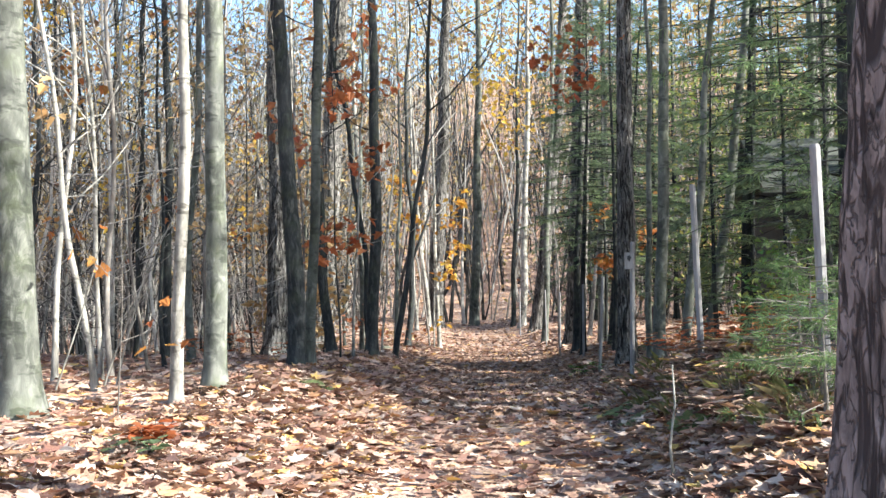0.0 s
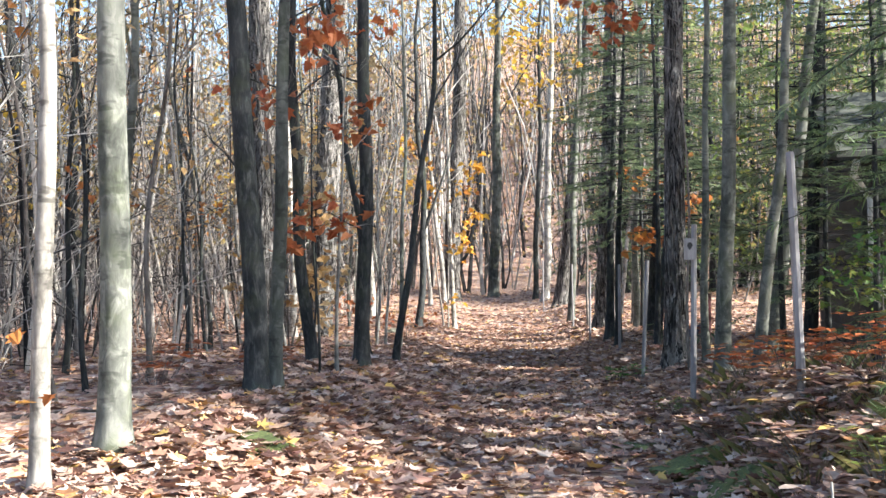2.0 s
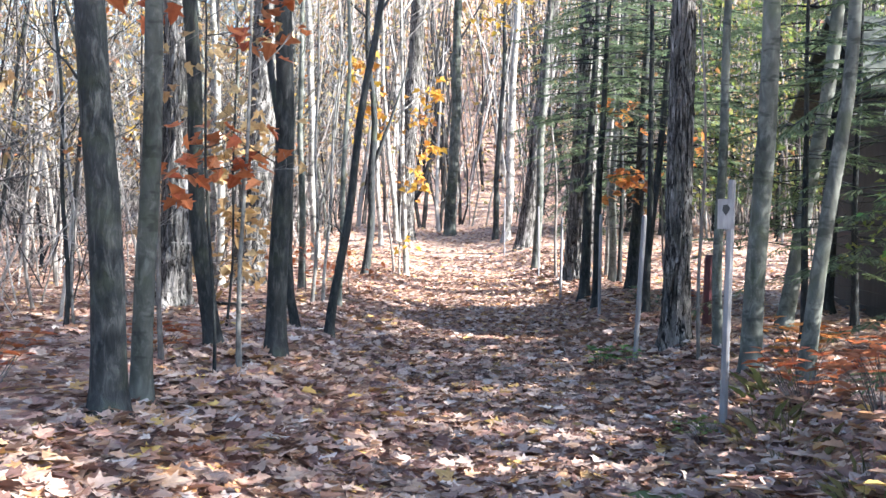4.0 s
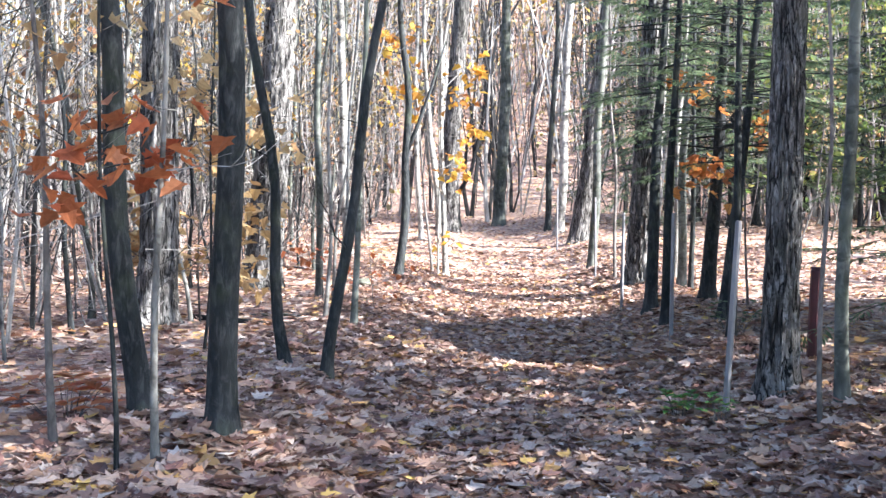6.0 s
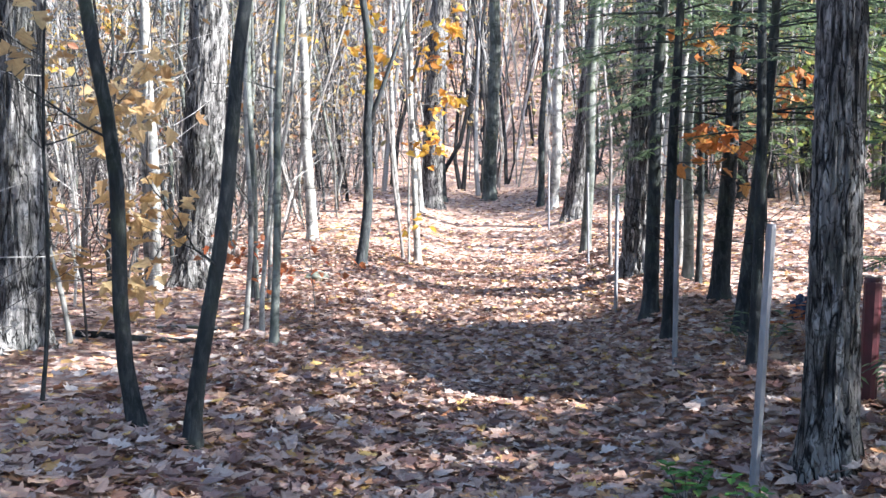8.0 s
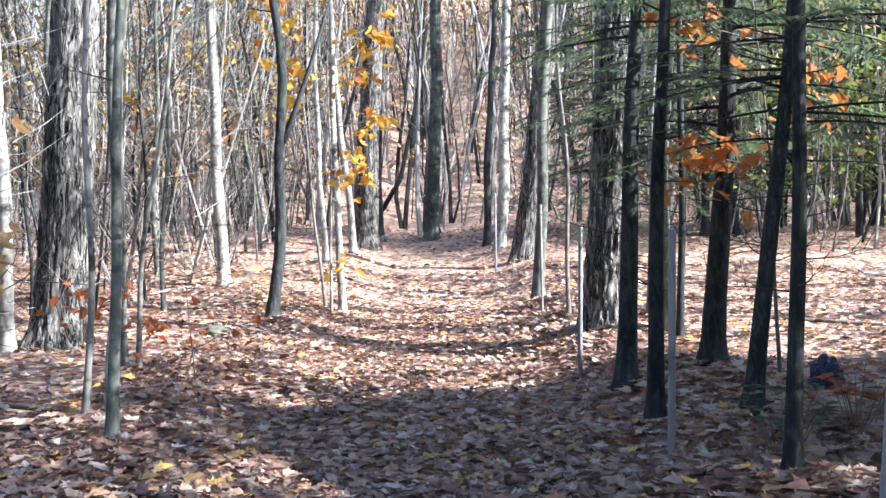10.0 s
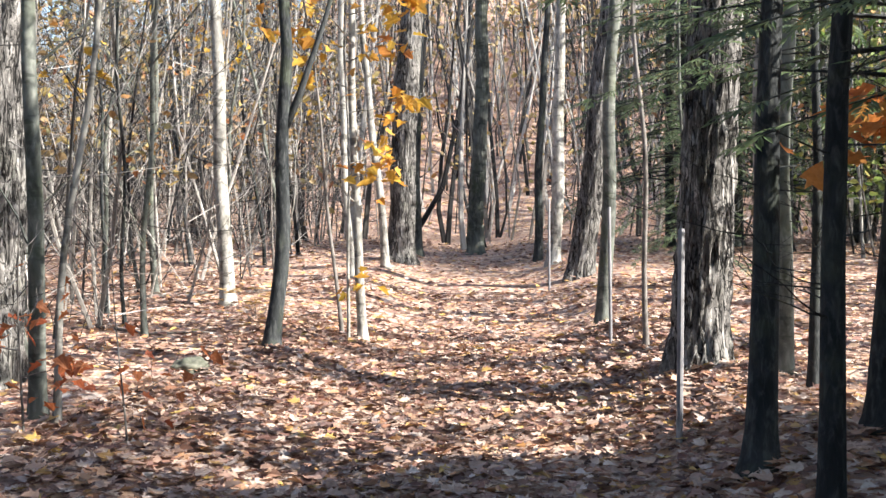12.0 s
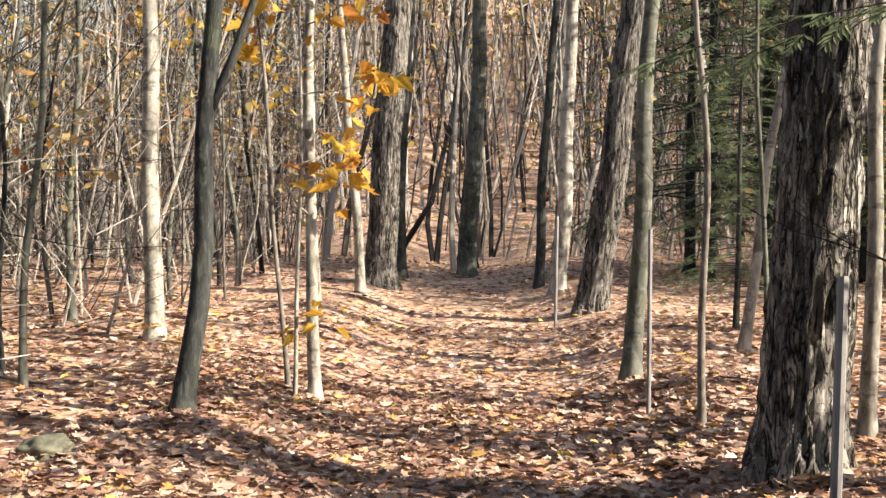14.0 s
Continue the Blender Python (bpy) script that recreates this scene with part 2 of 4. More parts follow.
def part(name, built, mat, parent, label="", smooth=False, kind=""):
    ob = new(name, built.mesh(name, mat, smooth))
    ob.parent = parent
    return tagged(ob, label, "", "", kind)


def thing(name, x, y, z, label, category, group="", kind=""):
    e = new(name)
    e.empty_display_size = .1
    e.location = (x, y, z)
    return tagged(e, label, category, group, kind)


# ---------------------------------------------------------------- ground sheet
def make_ground():
    def spread(a, b, near, n):
        k = np.linspace(-1, 1, n)
        s = np.sinh(k * 3.6) / np.sinh(3.6)
        return near + np.where(s < 0, s * (near - a), s * (b - near))
    xs = np.unique(np.concatenate([spread(-260, 260, 0, 90), np.arange(-6, 6.01, .15)]))
    ys = np.unique(np.concatenate([spread(-200, 330, 14, 90), np.arange(-3, 38, .2)]))
    gx, gy = np.meshgrid(xs, ys)
    gz = height(gx, gy)
    verts = np.stack([gx, gy, gz], -1).reshape(-1, 3)
    nx, ny = len(xs), len(ys)
    b = Build()
    b.v = verts.tolist()
    b.f = [(j * nx + i, j * nx + i + 1, (j + 1) * nx + i + 1, (j + 1) * nx + i) for j in range(ny - 1) for i in range(nx - 1)]
    ob = new("ground", b.mesh("ground", EARTH, True))
    return tagged(ob, "forest floor with a trodden path, covered in fallen brown leaves", "ground", "", "structure")


ground = make_ground()

# ---------------------------------------------------------------- trees
def spine(h, lean, lean_y, bend, rng, n=14, base_bend=0.0):
    """Points up a trunk: lean in metres a metre, bend a slow sway, base_bend a sweep near the foot."""
    ph, ph2 = rng.uniform(0, 6), rng.uniform(0, 6)
    pts = []
    for i in range(n):
        k = i / (n - 1)
        z = -.2 + (h + .2) * k ** 1.35
        zz = max(z, 0)
        soft = zz if zz < 4 else 4 + (zz - 4) * .6
        x = lean * soft + bend * (math.sin(zz * 1.15 + ph) - math.sin(ph) + .45 * math.sin(zz * 3.1 + ph2) - .45 * math.sin(ph2)) + base_bend * (1 - math.exp(-zz / .5))
        y = lean_y * soft + bend * (math.sin(zz * .95 + ph2) - math.sin(ph2) + .45 * math.sin(zz * 2.7 + ph) - .45 * math.sin(ph))
        pts.append(Vector((x, y, z)))
    return pts


def on_spine(pts, z):
    for a, b in zip(pts, pts[1:]):
        if a.z <= z <= b.z:
            return a.lerp(b, (z - a.z) / (b.z - a.z))
    return pts[-1].copy()


def limb(b, start, d, length, r, rng, depth=1, sides=4, up=.35):
    """A crooked branch with its twigs; returns its tip points."""
    pts, p, tips = [Vector(start)], Vector(start), []
    d = Vector(d).normalized()
    n = 5
    for i in range(n):
        d = (d + Vector((rng.uniform(-.22, .22), rng.uniform(-.22, .22), rng.uniform(-.1, .22) + up * .1))).normalized()
        p = p + d * length / n
        pts.append(p.copy())
        if depth > 0 and i > 0:
            side = (d + Vector((rng.uniform(-1, 1), rng.uniform(-1, 1), rng.uniform(-.3, .7)))).normalized()
            tips += limb(b, p, side, length * rng.uniform(.3, .5), r * .4, rng, depth - 1, 3, up)
    b.tube(pts, [max(r * (1 - .85 * i / n), .0015) for i in range(n + 1)], sides, False)
    tips.append(p.copy())
    return tips


def furrowed(pts, radii, rng, sides=72, step=.04, depth=.012, top=5.0):
    """A thick trunk whose bark stands in ridges, with spreading roots at its foot."""
    b = Build()
    ph = [rng.uniform(0, 6.28) for _ in range(8)]
    roots = rng.randint(4, 6)
    FUR = 4 + radii[0] * 22
    z, rows = -.15, []
    while z < top:
        rows.append(z)
        z += step
    tall = pts[-1].z
    rows += [top + (tall - top) * k / 8 for k in range(1, 9)]
    for z in rows:
        c = on_spine(pts, z)
        k = min(max(z / tall, 0), 1)
        r = radii[0] * (1 - .8 * k) + radii[0] * .32 * math.exp(-max(z, 0) / .2)
        for s in range(sides):
            a = 2 * math.pi * s / sides
            flare = .35 * math.exp(-max(z, 0) / .18) * max(0, math.cos(roots * a + ph[0])) * radii[0]
            tw = a + .12 * math.sin(z * 2.2 + ph[1]) + .05 * math.sin(z * 7 + 3 * a + ph[2])
            cut = noise.noise(Vector((math.cos(tw) * 1.0 * FUR, math.sin(tw) * FUR, z * 2.4 + ph[3]))) 
            cut2 = noise.noise(Vector((math.cos(tw) * 2.4 * FUR, math.sin(tw) * 2.4 * FUR, z * 6 + ph[4])))
            rr = r + flare + depth * (1.2 - 3.2 * abs(cut)) + depth * .6 * cut2
            b.v.append((c.x + rr * math.cos(a), c.y + rr * math.sin(a), z))
    for j in range(len(rows) - 1):
        for s in range(sides):
            s2 = (s + 1) % sides
            b.f.append((j * sides + s, j * sides + s2, (j + 1) * sides + s2, (j + 1) * sides + s))
    return b


def tree(x, y, r, lean=0.0, h=13.0, mat=None, name="maple_tree", label="", lean_y=0.0, bend=.03, limbs=10, first=.4, base_bend=0.0,
         leaves=None, leaf_n=0, low=0, furrow=0.0, seed=0, group="", twig=None, leaf_size=.08, leaf_low=0.0, fork=None):
    rng = random.Random(seed * 7919 + int(x * 100) * 31 + int(y * 100))
    random.seed(seed + int(x * 100 + y * 1000))
    root = thing(name, x, y, hz(x, y), label, "tree", group)
    pts = spine(h, lean, lean_y, bend, rng, 24, base_bend)
    if furrow:
        part("trunk", furrowed(pts, [r], rng, depth=furrow), mat, root, smooth=True)
    else:
        b = Build()
        zs = [-.2, -.02, .05, .15, .35, .7]
        q = [on_spine(pts, z) for z in zs] + [p for p in pts if p.z > .9]
        radii = []
        for p in q:
            k = min(max(p.z / h, 0), 1)
            radii.append(r * (1 - .88 * k ** .9) + r * .42 * math.exp(-max(p.z, 0) / .09))
        b.tube(q, radii, 14)
        part("trunk", b, mat, root, smooth=True)
    if fork:
        z, reach, rise = fork
        p = on_spine(pts, z)
        b = Build()
        b.tube([p + Vector((-.01, 0, -.05)), p + Vector((reach * .25, .03, rise * .2)), p + Vector((reach * .6, .02, rise * .55)), p + Vector((reach, 0, rise))], [r * .55, r * .45, r * .32, r * .15], 8)
        part("fork", b, mat, root, smooth=True)
    b, tips = Build(), []
    for i in range(limbs):
        z = h * (first + (1 - first) * (i + rng.random()) / max(limbs, 1)) * .97
        a = rng.uniform(0, 6.28)
        up = rng.uniform(.35, 1.0)
        k = z / h
        tips += limb(b, on_spine(pts, z), (math.cos(a), math.sin(a), up), h * .24 * (1.15 - k * .7), r * .38 * (1.1 - k * .75), rng, 1)
    lows = []
    for i in range(low):
        z = rng.uniform(.9, min(4.2, h * .45))
        a = rng.uniform(0, 6.28)
        lows += limb(b, on_spine(pts, z), (math.cos(a), math.sin(a), rng.uniform(-.1, .7)), rng.uniform(.5, 1.3), min(r * .22, .012), rng, 1, 3, .1)
    if b.v:
        part("crown", b, twig or mat, root, kind="stuff")
    if leaves and leaf_n:
        b = Build()
        where = [t for t in tips + lows if t.z > leaf_low] or [pts[-1]]
        for i in range(leaf_n):
            p = rng.choice(where) + Vector((rng.gauss(0, .09), rng.gauss(0, .09), rng.gauss(-.03, .07)))
            b.leaf(p, (rng.uniform(-1, 1), rng.uniform(-1, 1), rng.uniform(-.9, .1)), (rng.uniform(-.6, .6), rng.uniform(-.6, .6), 1), leaf_size * rng.uniform(.7, 1.25))
        part("foliage", b, leaves, root, kind="stuff")
    return root


def sapling(x, y, h, r, lean, leaves, sprays, mat=None, leaf_size=.1, label="", name="maple_sapling", lean_y=0.0, seed=1, group="", bend=.03):
    """A thin young tree with its few leaf sprays: each (height, angle in degrees, reach, leaves)."""
    rng = random.Random(seed + int(x * 100) + int(y * 37))
    random.seed(seed + int(x * 100))
    root = thing(name, x, y, hz(x, y), label, "sapling", group)
    pts = spine(h, lean, lean_y, bend, rng, 12)
    b = Build()
    b.tube(pts, [max(r * (1 - .85 * i / 11), .002) for i in range(12)], 8)
    part("trunk", b, mat or TWIG, root, smooth=True)
    tw, lf = Build(), Build()
    for z, ang, reach, n in sprays:
        a = radians(ang)
        s = on_spine(pts, min(z, h * .97))
        d = Vector((math.cos(a), math.sin(a), .25))
        tips = limb(tw, s, d, reach, max(r * .35, .004), rng, 1, 4, .05)
        for i in range(n):
            t = rng.uniform(.35, 1.1)
            p = (s + d * reach * t) if rng.random() < .4 else rng.choice(tips)
            p = p + Vector((rng.gauss(0, .1), rng.gauss(0, .1), rng.gauss(-.04, .08)))
            lf.leaf(p, (rng.uniform(-1, 1), rng.uniform(-1, 1), rng.uniform(-1, .1)), (rng.uniform(-.8, .8), rng.uniform(-.8, .8), 1), leaf_size * rng.uniform(.7, 1.2))
    for i in range(6):
        z = rng.uniform(.3, .95) * h
        a = rng.uniform(0, 6.28)
        limb(tw, on_spine(pts, z), (math.cos(a), math.sin(a), .6), h * .14, max(r * .3, .003), rng, 1, 3)
    part("branching", tw, mat or TWIG, root, kind="stuff")
    if lf.v:
        part("foliage", lf, leaves, root, kind="stuff")
    return root


def spray(b, p, d, size, rng, flat=True, n=12):
    """A flat fern-like fan of needle shoots (hemlock), or a tuft of long needles (pine)."""
    d = Vector(d).normalized()
    s = d.cross(Vector((0, 0, 1)))
    s = s.normalized() if s.length > .01 else Vector((1, 0, 0))
    up = s.cross(d)
    for i in range(n):
        t = i / n
        if flat:
            ang = rng.uniform(.6, 1.0) * (1 if i % 2 else -1) * (1 - .6 * t)
            e = d * math.cos(ang) + s * math.sin(ang) + up * rng.uniform(-.22, .12)
            q = p + d * size * t
            ln, wide = size * rng.uniform(.3, .46) * (1.1 - .55 * t), .12
            w = e.cross(up)
        else:
            a = rng.uniform(0, 6.28)
            e = d * rng.uniform(.3, 1) + (s * math.cos(a) + up * math.sin(a)) * rng.uniform(.3, .9)
            e.normalize()
            q = p + d * size * .5 * t
            ln, wide = size * rng.uniform(.4, .6), .035
            w = e.cross(Vector((rng.uniform(-1, 1), rng.uniform(-1, 1), 1)))
        if w.length < .01:
            continue
        w = w.normalized() * ln * wide
        k = len(b.v)
        m = q + e * ln * .5
        tip = q + e * ln - Vector((0, 0, ln * .12))
        for c in (q, m + w, tip, m - w):
            b.v.append((c.x, c.y, c.z))
        b.f.append((k, k + 1, k + 2, k + 3))


def conifer(x, y, h, r, first, reach, mat=None, needle=None, name="hemlock_tree", label="", lean=0.0, lean_y=0.0, per=5, step=.45, seed=0, dead=8, size=.24, flat=True,
            group="", furrow=0.0, toward=None):
    """A conifer: straight trunk, whorls of drooping boughs with sprays of needles, dead stubs below."""
    rng = random.Random(seed * 101 + int(x * 100) + int(y * 77))
    root = thing(name, x, y, hz(x, y), label, "tree", group)
    pts = spine(h, lean, lean_y, .015, rng, 14)
    if furrow:
        part("trunk", furrowed(pts, [r], rng, depth=furrow), mat, root, smooth=True)
    else:
        b = Build()
        q = [on_spine(pts, z) for z in (-.15, .0, .08, .2, .5, 1.0)] + [p for p in pts if p.z > 1.2]
        b.tube(q, [r * (1 - .9 * max(p.z, 0) / h) + r * .6 * math.exp(-max(p.z, 0) / .1) for p in q], 12)
        part("trunk", b, mat, root, smooth=True)
    wood, green = Build(), Build()
    z = first
    while z < h * .98:
        k = (z - first) / (h - first)
        length = reach * (1 - k) ** .7 * rng.uniform(.7, 1.1) + .2
        for j in range(per):
            a = rng.uniform(0, 6.28)
            ln = length * rng.uniform(.6, 1.1)
            if toward is not None and z < 4.5 and math.cos(a - radians(toward)) < -.1:
                ln *= .75
            d = Vector((math.cos(a), math.sin(a), rng.uniform(-.12, .22)))
            p = on_spine(pts, z + rng.uniform(-.15, .15))
            path, n = [p.copy()], max(3, int(ln / .17))
            for i in range(n):
                p = p + d * ln / n
                d = (d + Vector((rng.uniform(-.1, .1), rng.uniform(-.1, .1), -.045))).normalized()
                path.append(p.copy())
                if i >= n * .2:
                    for sgn in (-1, 1):
                        if rng.random() < .85:
                            e = d * .8 + sgn * d.cross(Vector((0, 0, 1))) * rng.uniform(.5, 1.1) + Vector((0, 0, rng.uniform(-.25, .05)))
                            spray(green, p, e, size * rng.uniform(.7, 1.25), rng, flat)
            spray(green, p, d, size, rng, flat)
            wood.tube(path, [max(r * .16 * (1 - .85 * i / n), .003) for i in range(len(path))], 4, False)
        z += step * rng.uniform(.7, 1.3)
    for i in range(dead):
        z = rng.uniform(.8, max(first, 1.2))
        a = rng.uniform(0, 6.28)
        limb(wood, on_spine(pts, z), (math.cos(a), math.sin(a), .05), rng.uniform(.2, .65), .006, rng, 1, 3, 0)
    part("bough_wood", wood, mat, root, kind="stuff")
    part("foliage", green, needle, root, kind="stuff")
    return root


# trunks along the path, each at its own place
G1 = "grey and dark trunks beside the path"
tree(-2.41, 7.03, .143, -.05, 14, GREY, "maple_tree", "large grey-green smooth-barked maple at the edge of the wood", bend=.01, limbs=8, first=.5, group=G1)
tree(-1.50, 7.40, .046, .012, 10, PALE, "maple_tree", "thin pale mottled maple beside a thicker grey trunk", bend=.03, limbs=8, low=2, group=G1)
tree(-1.45, 8.12, .085, -.02, 14, GREY, "maple_tree", "pale grey smooth maple with dark patches, lit by the sun", bend=.015, limbs=9, first=.45, low=1, group=G1)
tree(-2.44, 8.31, .028, -.107, 6, PALE, "maple_sapling", "white leaning sapling with forked stems at its foot", bend=.05, limbs=8, first=.15, low=4)
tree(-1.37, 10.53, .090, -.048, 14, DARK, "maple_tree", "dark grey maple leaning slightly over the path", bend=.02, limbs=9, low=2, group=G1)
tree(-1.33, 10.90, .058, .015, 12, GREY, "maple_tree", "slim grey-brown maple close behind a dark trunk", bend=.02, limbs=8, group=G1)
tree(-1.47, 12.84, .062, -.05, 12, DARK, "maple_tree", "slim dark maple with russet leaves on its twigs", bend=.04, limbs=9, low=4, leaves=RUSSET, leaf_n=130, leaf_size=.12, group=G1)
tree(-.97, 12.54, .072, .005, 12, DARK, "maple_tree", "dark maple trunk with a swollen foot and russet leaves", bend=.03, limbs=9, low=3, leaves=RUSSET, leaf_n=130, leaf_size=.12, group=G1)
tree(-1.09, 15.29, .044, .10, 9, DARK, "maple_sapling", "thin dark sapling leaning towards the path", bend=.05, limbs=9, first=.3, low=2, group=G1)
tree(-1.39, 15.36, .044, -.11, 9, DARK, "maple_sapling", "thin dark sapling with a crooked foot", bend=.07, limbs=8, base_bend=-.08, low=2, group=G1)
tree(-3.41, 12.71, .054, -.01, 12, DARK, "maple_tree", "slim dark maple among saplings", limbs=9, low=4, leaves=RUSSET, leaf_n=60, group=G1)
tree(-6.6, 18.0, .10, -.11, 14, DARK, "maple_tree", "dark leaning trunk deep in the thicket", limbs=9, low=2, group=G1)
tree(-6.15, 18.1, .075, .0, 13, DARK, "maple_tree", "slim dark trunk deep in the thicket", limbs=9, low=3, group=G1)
tree(-3.39, 17.93, .18, -.002, 16, OAK, "oak_tree", "thick rough-barked oak trunk in the shade", furrow=.014, limbs=9, first=.5)
tree(-1.65, 12.22, .018, -.055, 4.5, TWIG, "maple_sapling", "thin dark sapling standing in leaves", limbs=6, first=.4, low=3)
tree(-1.08, 11.98, .018, .06, 3.6, PALE, "maple_sapling", "thin pale sapling stem beside a dark trunk", limbs=5, first=.5, low=1)
tree(-3.66, 22.62, .236, .077, 17, OAK, "oak_tree", "massive furrowed oak leaning to the path, sunlit bark", furrow=.02, limbs=9, first=.5, bend=.01)
tree(-4.00, 22.31, .070, -.03, 12, PALE, "birch_tree", "pale slim birch, one of two standing together", limbs=8, bend=.03)
tree(-4.22, 22.7, .060, .01, 12, PALE, "birch_tree", "pale slim birch leaning on its neighbour", limbs=8, bend=.03)
tree(-1.95, 19.04, .024, .03, 7, PALE, "maple_sapling", "pale thin sapling in a pair", limbs=7, bend=.04)
tree(-1.82, 19.1, .022, .015, 7, PALE, "maple_sapling", "pale thin sapling in a pair", limbs=7, bend=.05)
tree(-1.49, 18.28, .034, .01, 9, GREY, "maple_sapling", "slim grey-green sapling beside sunlit leaves", limbs=8, low=2, bend=.03)
tree(-2.51, 21.19, .052, .005, 11, GREY, "maple_tree", "slim grey maple with a pale foot in sunlit leaves", limbs=8, first=.35, low=2, bend=.03)
tree(-2.29, 20.97, .023, .12, 7, PALE, "maple_sapling", "thin pale sapling leaning against its neighbour", limbs=7, first=.3, bend=.05)
tree(-2.10, 24.79, .074, -.005, 10, DARK, "maple_tree", "crooked dark young maple that forks above head height", limbs=8, first=.42, bend=.06, low=2, fork=(1.95, .62, 1.7))
tree(-3.63, 28.38, .095, -.045, 14, PALE, "birch_tree", "pale blotched birch in the sunlit wood", limbs=9, bend=.03)
tree(-1.50, 26.07, .050, -.035, 10, PALE, "maple_tree", "pale slim maple with orange leaves at the path's edge", limbs=9, low=4, bend=.02)
tree(-1.75, 26.22, .022, -.12, 6, TWIG, "maple_sapling", "thin leaning sapling beside a pale trunk", limbs=7, low=2)
tree(-2.6, 30.9, .054, -.02, 12, PALE, "birch_tree", "slim pale birch at the edge of the path", limbs=8)
tree(-2.50, 33.2, .072, -.085, 12, PALE, "birch_tree", "white leaning birch at the bend of the path", limbs=8)
tree(-2.48, 34.5, .22, .062, 18, OAK, "oak_tree", "thick dark oak leaning beside the path", furrow=.016, limbs=8, first=.5)
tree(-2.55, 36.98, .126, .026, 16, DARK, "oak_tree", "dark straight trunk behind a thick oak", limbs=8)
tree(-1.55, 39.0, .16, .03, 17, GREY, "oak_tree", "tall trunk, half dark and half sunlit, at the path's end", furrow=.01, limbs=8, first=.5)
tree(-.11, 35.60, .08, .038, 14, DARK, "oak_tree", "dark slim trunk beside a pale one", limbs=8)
tree(.20, 34.2, .115, .042, 15, PALE, "oak_tree", "sunlit pale trunk at the edge of the path", limbs=8)
tree(.65, 31.8, .18, .13, 16, OAK, "oak_tree", "broad leaning trunk with a mossy sunlit foot", furrow=.014, limbs=8, first=.5)
tree(.90, 27.1, .080, .05, 14, GREY, "oak_tree", "straight grey trunk, sunlit on one side", limbs=8, first=.5)
tree(1.23, 24.93, .026, -.02, 8, TWIG, "maple_sapling", "thin dark sapling in sunlight", limbs=7, low=3, bend=.04)
tree(1.52, 23.4, .19, .045, 18, OAK, "oak_tree", "big oak with deeply furrowed bark and wide roots", furrow=.026, limbs=8, first=.5, bend=.005)
tree(2.08, 24.33, .05, .028, 11, PALE, "maple_tree", "pale trunk behind a big oak", limbs=7)
tree(2.0, 28.5, .055, .13, 9, PALE, "birch_tree", "pale leaning birch in the sun", limbs=8)
tree(2.05, 22.9, .062, .03, 12, GREY, "maple_tree", "grey trunk between darker ones", limbs=7, first=.5)
tree(2.02, 15.16, .11, .012, 17, OAK, "oak_tree", "straight furrowed oak beside a red post", furrow=.014, limbs=7, first=.55, bend=.005)
tree(2.28, 14.43, .044, .0, 10, GREY, "maple_sapling", "slim grey-green pole-like sapling beside an oak", limbs=6, first=.5)
tree(2.23, 12.85, .074, .03, 14, GREY, "maple_tree", "grey blotched trunk with peeling bark", limbs=7, first=.5, bend=.015)
tree(2.42, 12.15, .055, .11, 8, GREY, "maple_tree", "leaning grey trunk at the edge of the hemlocks", limbs=5, first=.5)
tree(3.21, 16.34, .085, .15, 12, GREY, "maple_tree", "leaning grey trunk among green boughs", limbs=6, first=.5)

# tall trunks added back in the sunlit clearing for the shadow bars they throw
for n, (x, y, r) in enumerate(((6.2, 22.0, .11), (6.7, 23.9, .14), (7.0, 24.9, .10), (7.5, 27.3, .15), (7.9, 29.1, .11), (9.2, 22.9, .16), (9.9, 26.3, .14), (11.5, 24.2, .17), (12.0, 27.6, .14))):
    tree(x, y, r, (-.02, .02, .0, .03)[n % 4], 16, (GREY, OAK, DARK)[n % 3], "maple_tree", "tall straight trunk added in the sunlit clearing to cast a shadow bar", limbs=5, first=.55, bend=.03, group="trunks in the sunlit clearing", seed=n)

# conifers on the shaded side
H = "hemlocks on the shaded side of the path"
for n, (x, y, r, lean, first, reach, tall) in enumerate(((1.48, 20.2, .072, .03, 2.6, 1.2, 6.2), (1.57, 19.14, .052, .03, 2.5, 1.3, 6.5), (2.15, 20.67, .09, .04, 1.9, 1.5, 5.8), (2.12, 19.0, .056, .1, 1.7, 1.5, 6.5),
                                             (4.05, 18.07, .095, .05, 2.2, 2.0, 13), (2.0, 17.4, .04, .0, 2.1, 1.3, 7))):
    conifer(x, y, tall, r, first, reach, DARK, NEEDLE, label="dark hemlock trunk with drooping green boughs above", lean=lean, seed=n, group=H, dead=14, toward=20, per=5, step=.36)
conifer(2.10, 3.87, 16, .142, 6.5, 3.0, PINE, PINE_SUN_NEEDLE, "pine_tree", "pine trunk with purple-grey plated bark", lean=.07, seed=20, size=.22, flat=False, dead=0, furrow=.012, step=.8)

for n, (x, y, tall, first, reach) in enumerate(((3.9, 14.2, 5, .5, 1.2), (4.7, 12.4, 6, .4, 1.5), (3.6, 10.6, 3.4, .3, 1.0), (3.3, 15.8, 4.6, .9, 1.1), (3.95, 16.5, 5.0, .8, 1.2))):
    conifer(x, y, tall, .04, first, reach, DARK, NEEDLE, "young_hemlock", "young hemlock with low feathery green boughs", seed=70 + n, per=5, step=.3, size=.24, dead=3, group="young hemlocks")

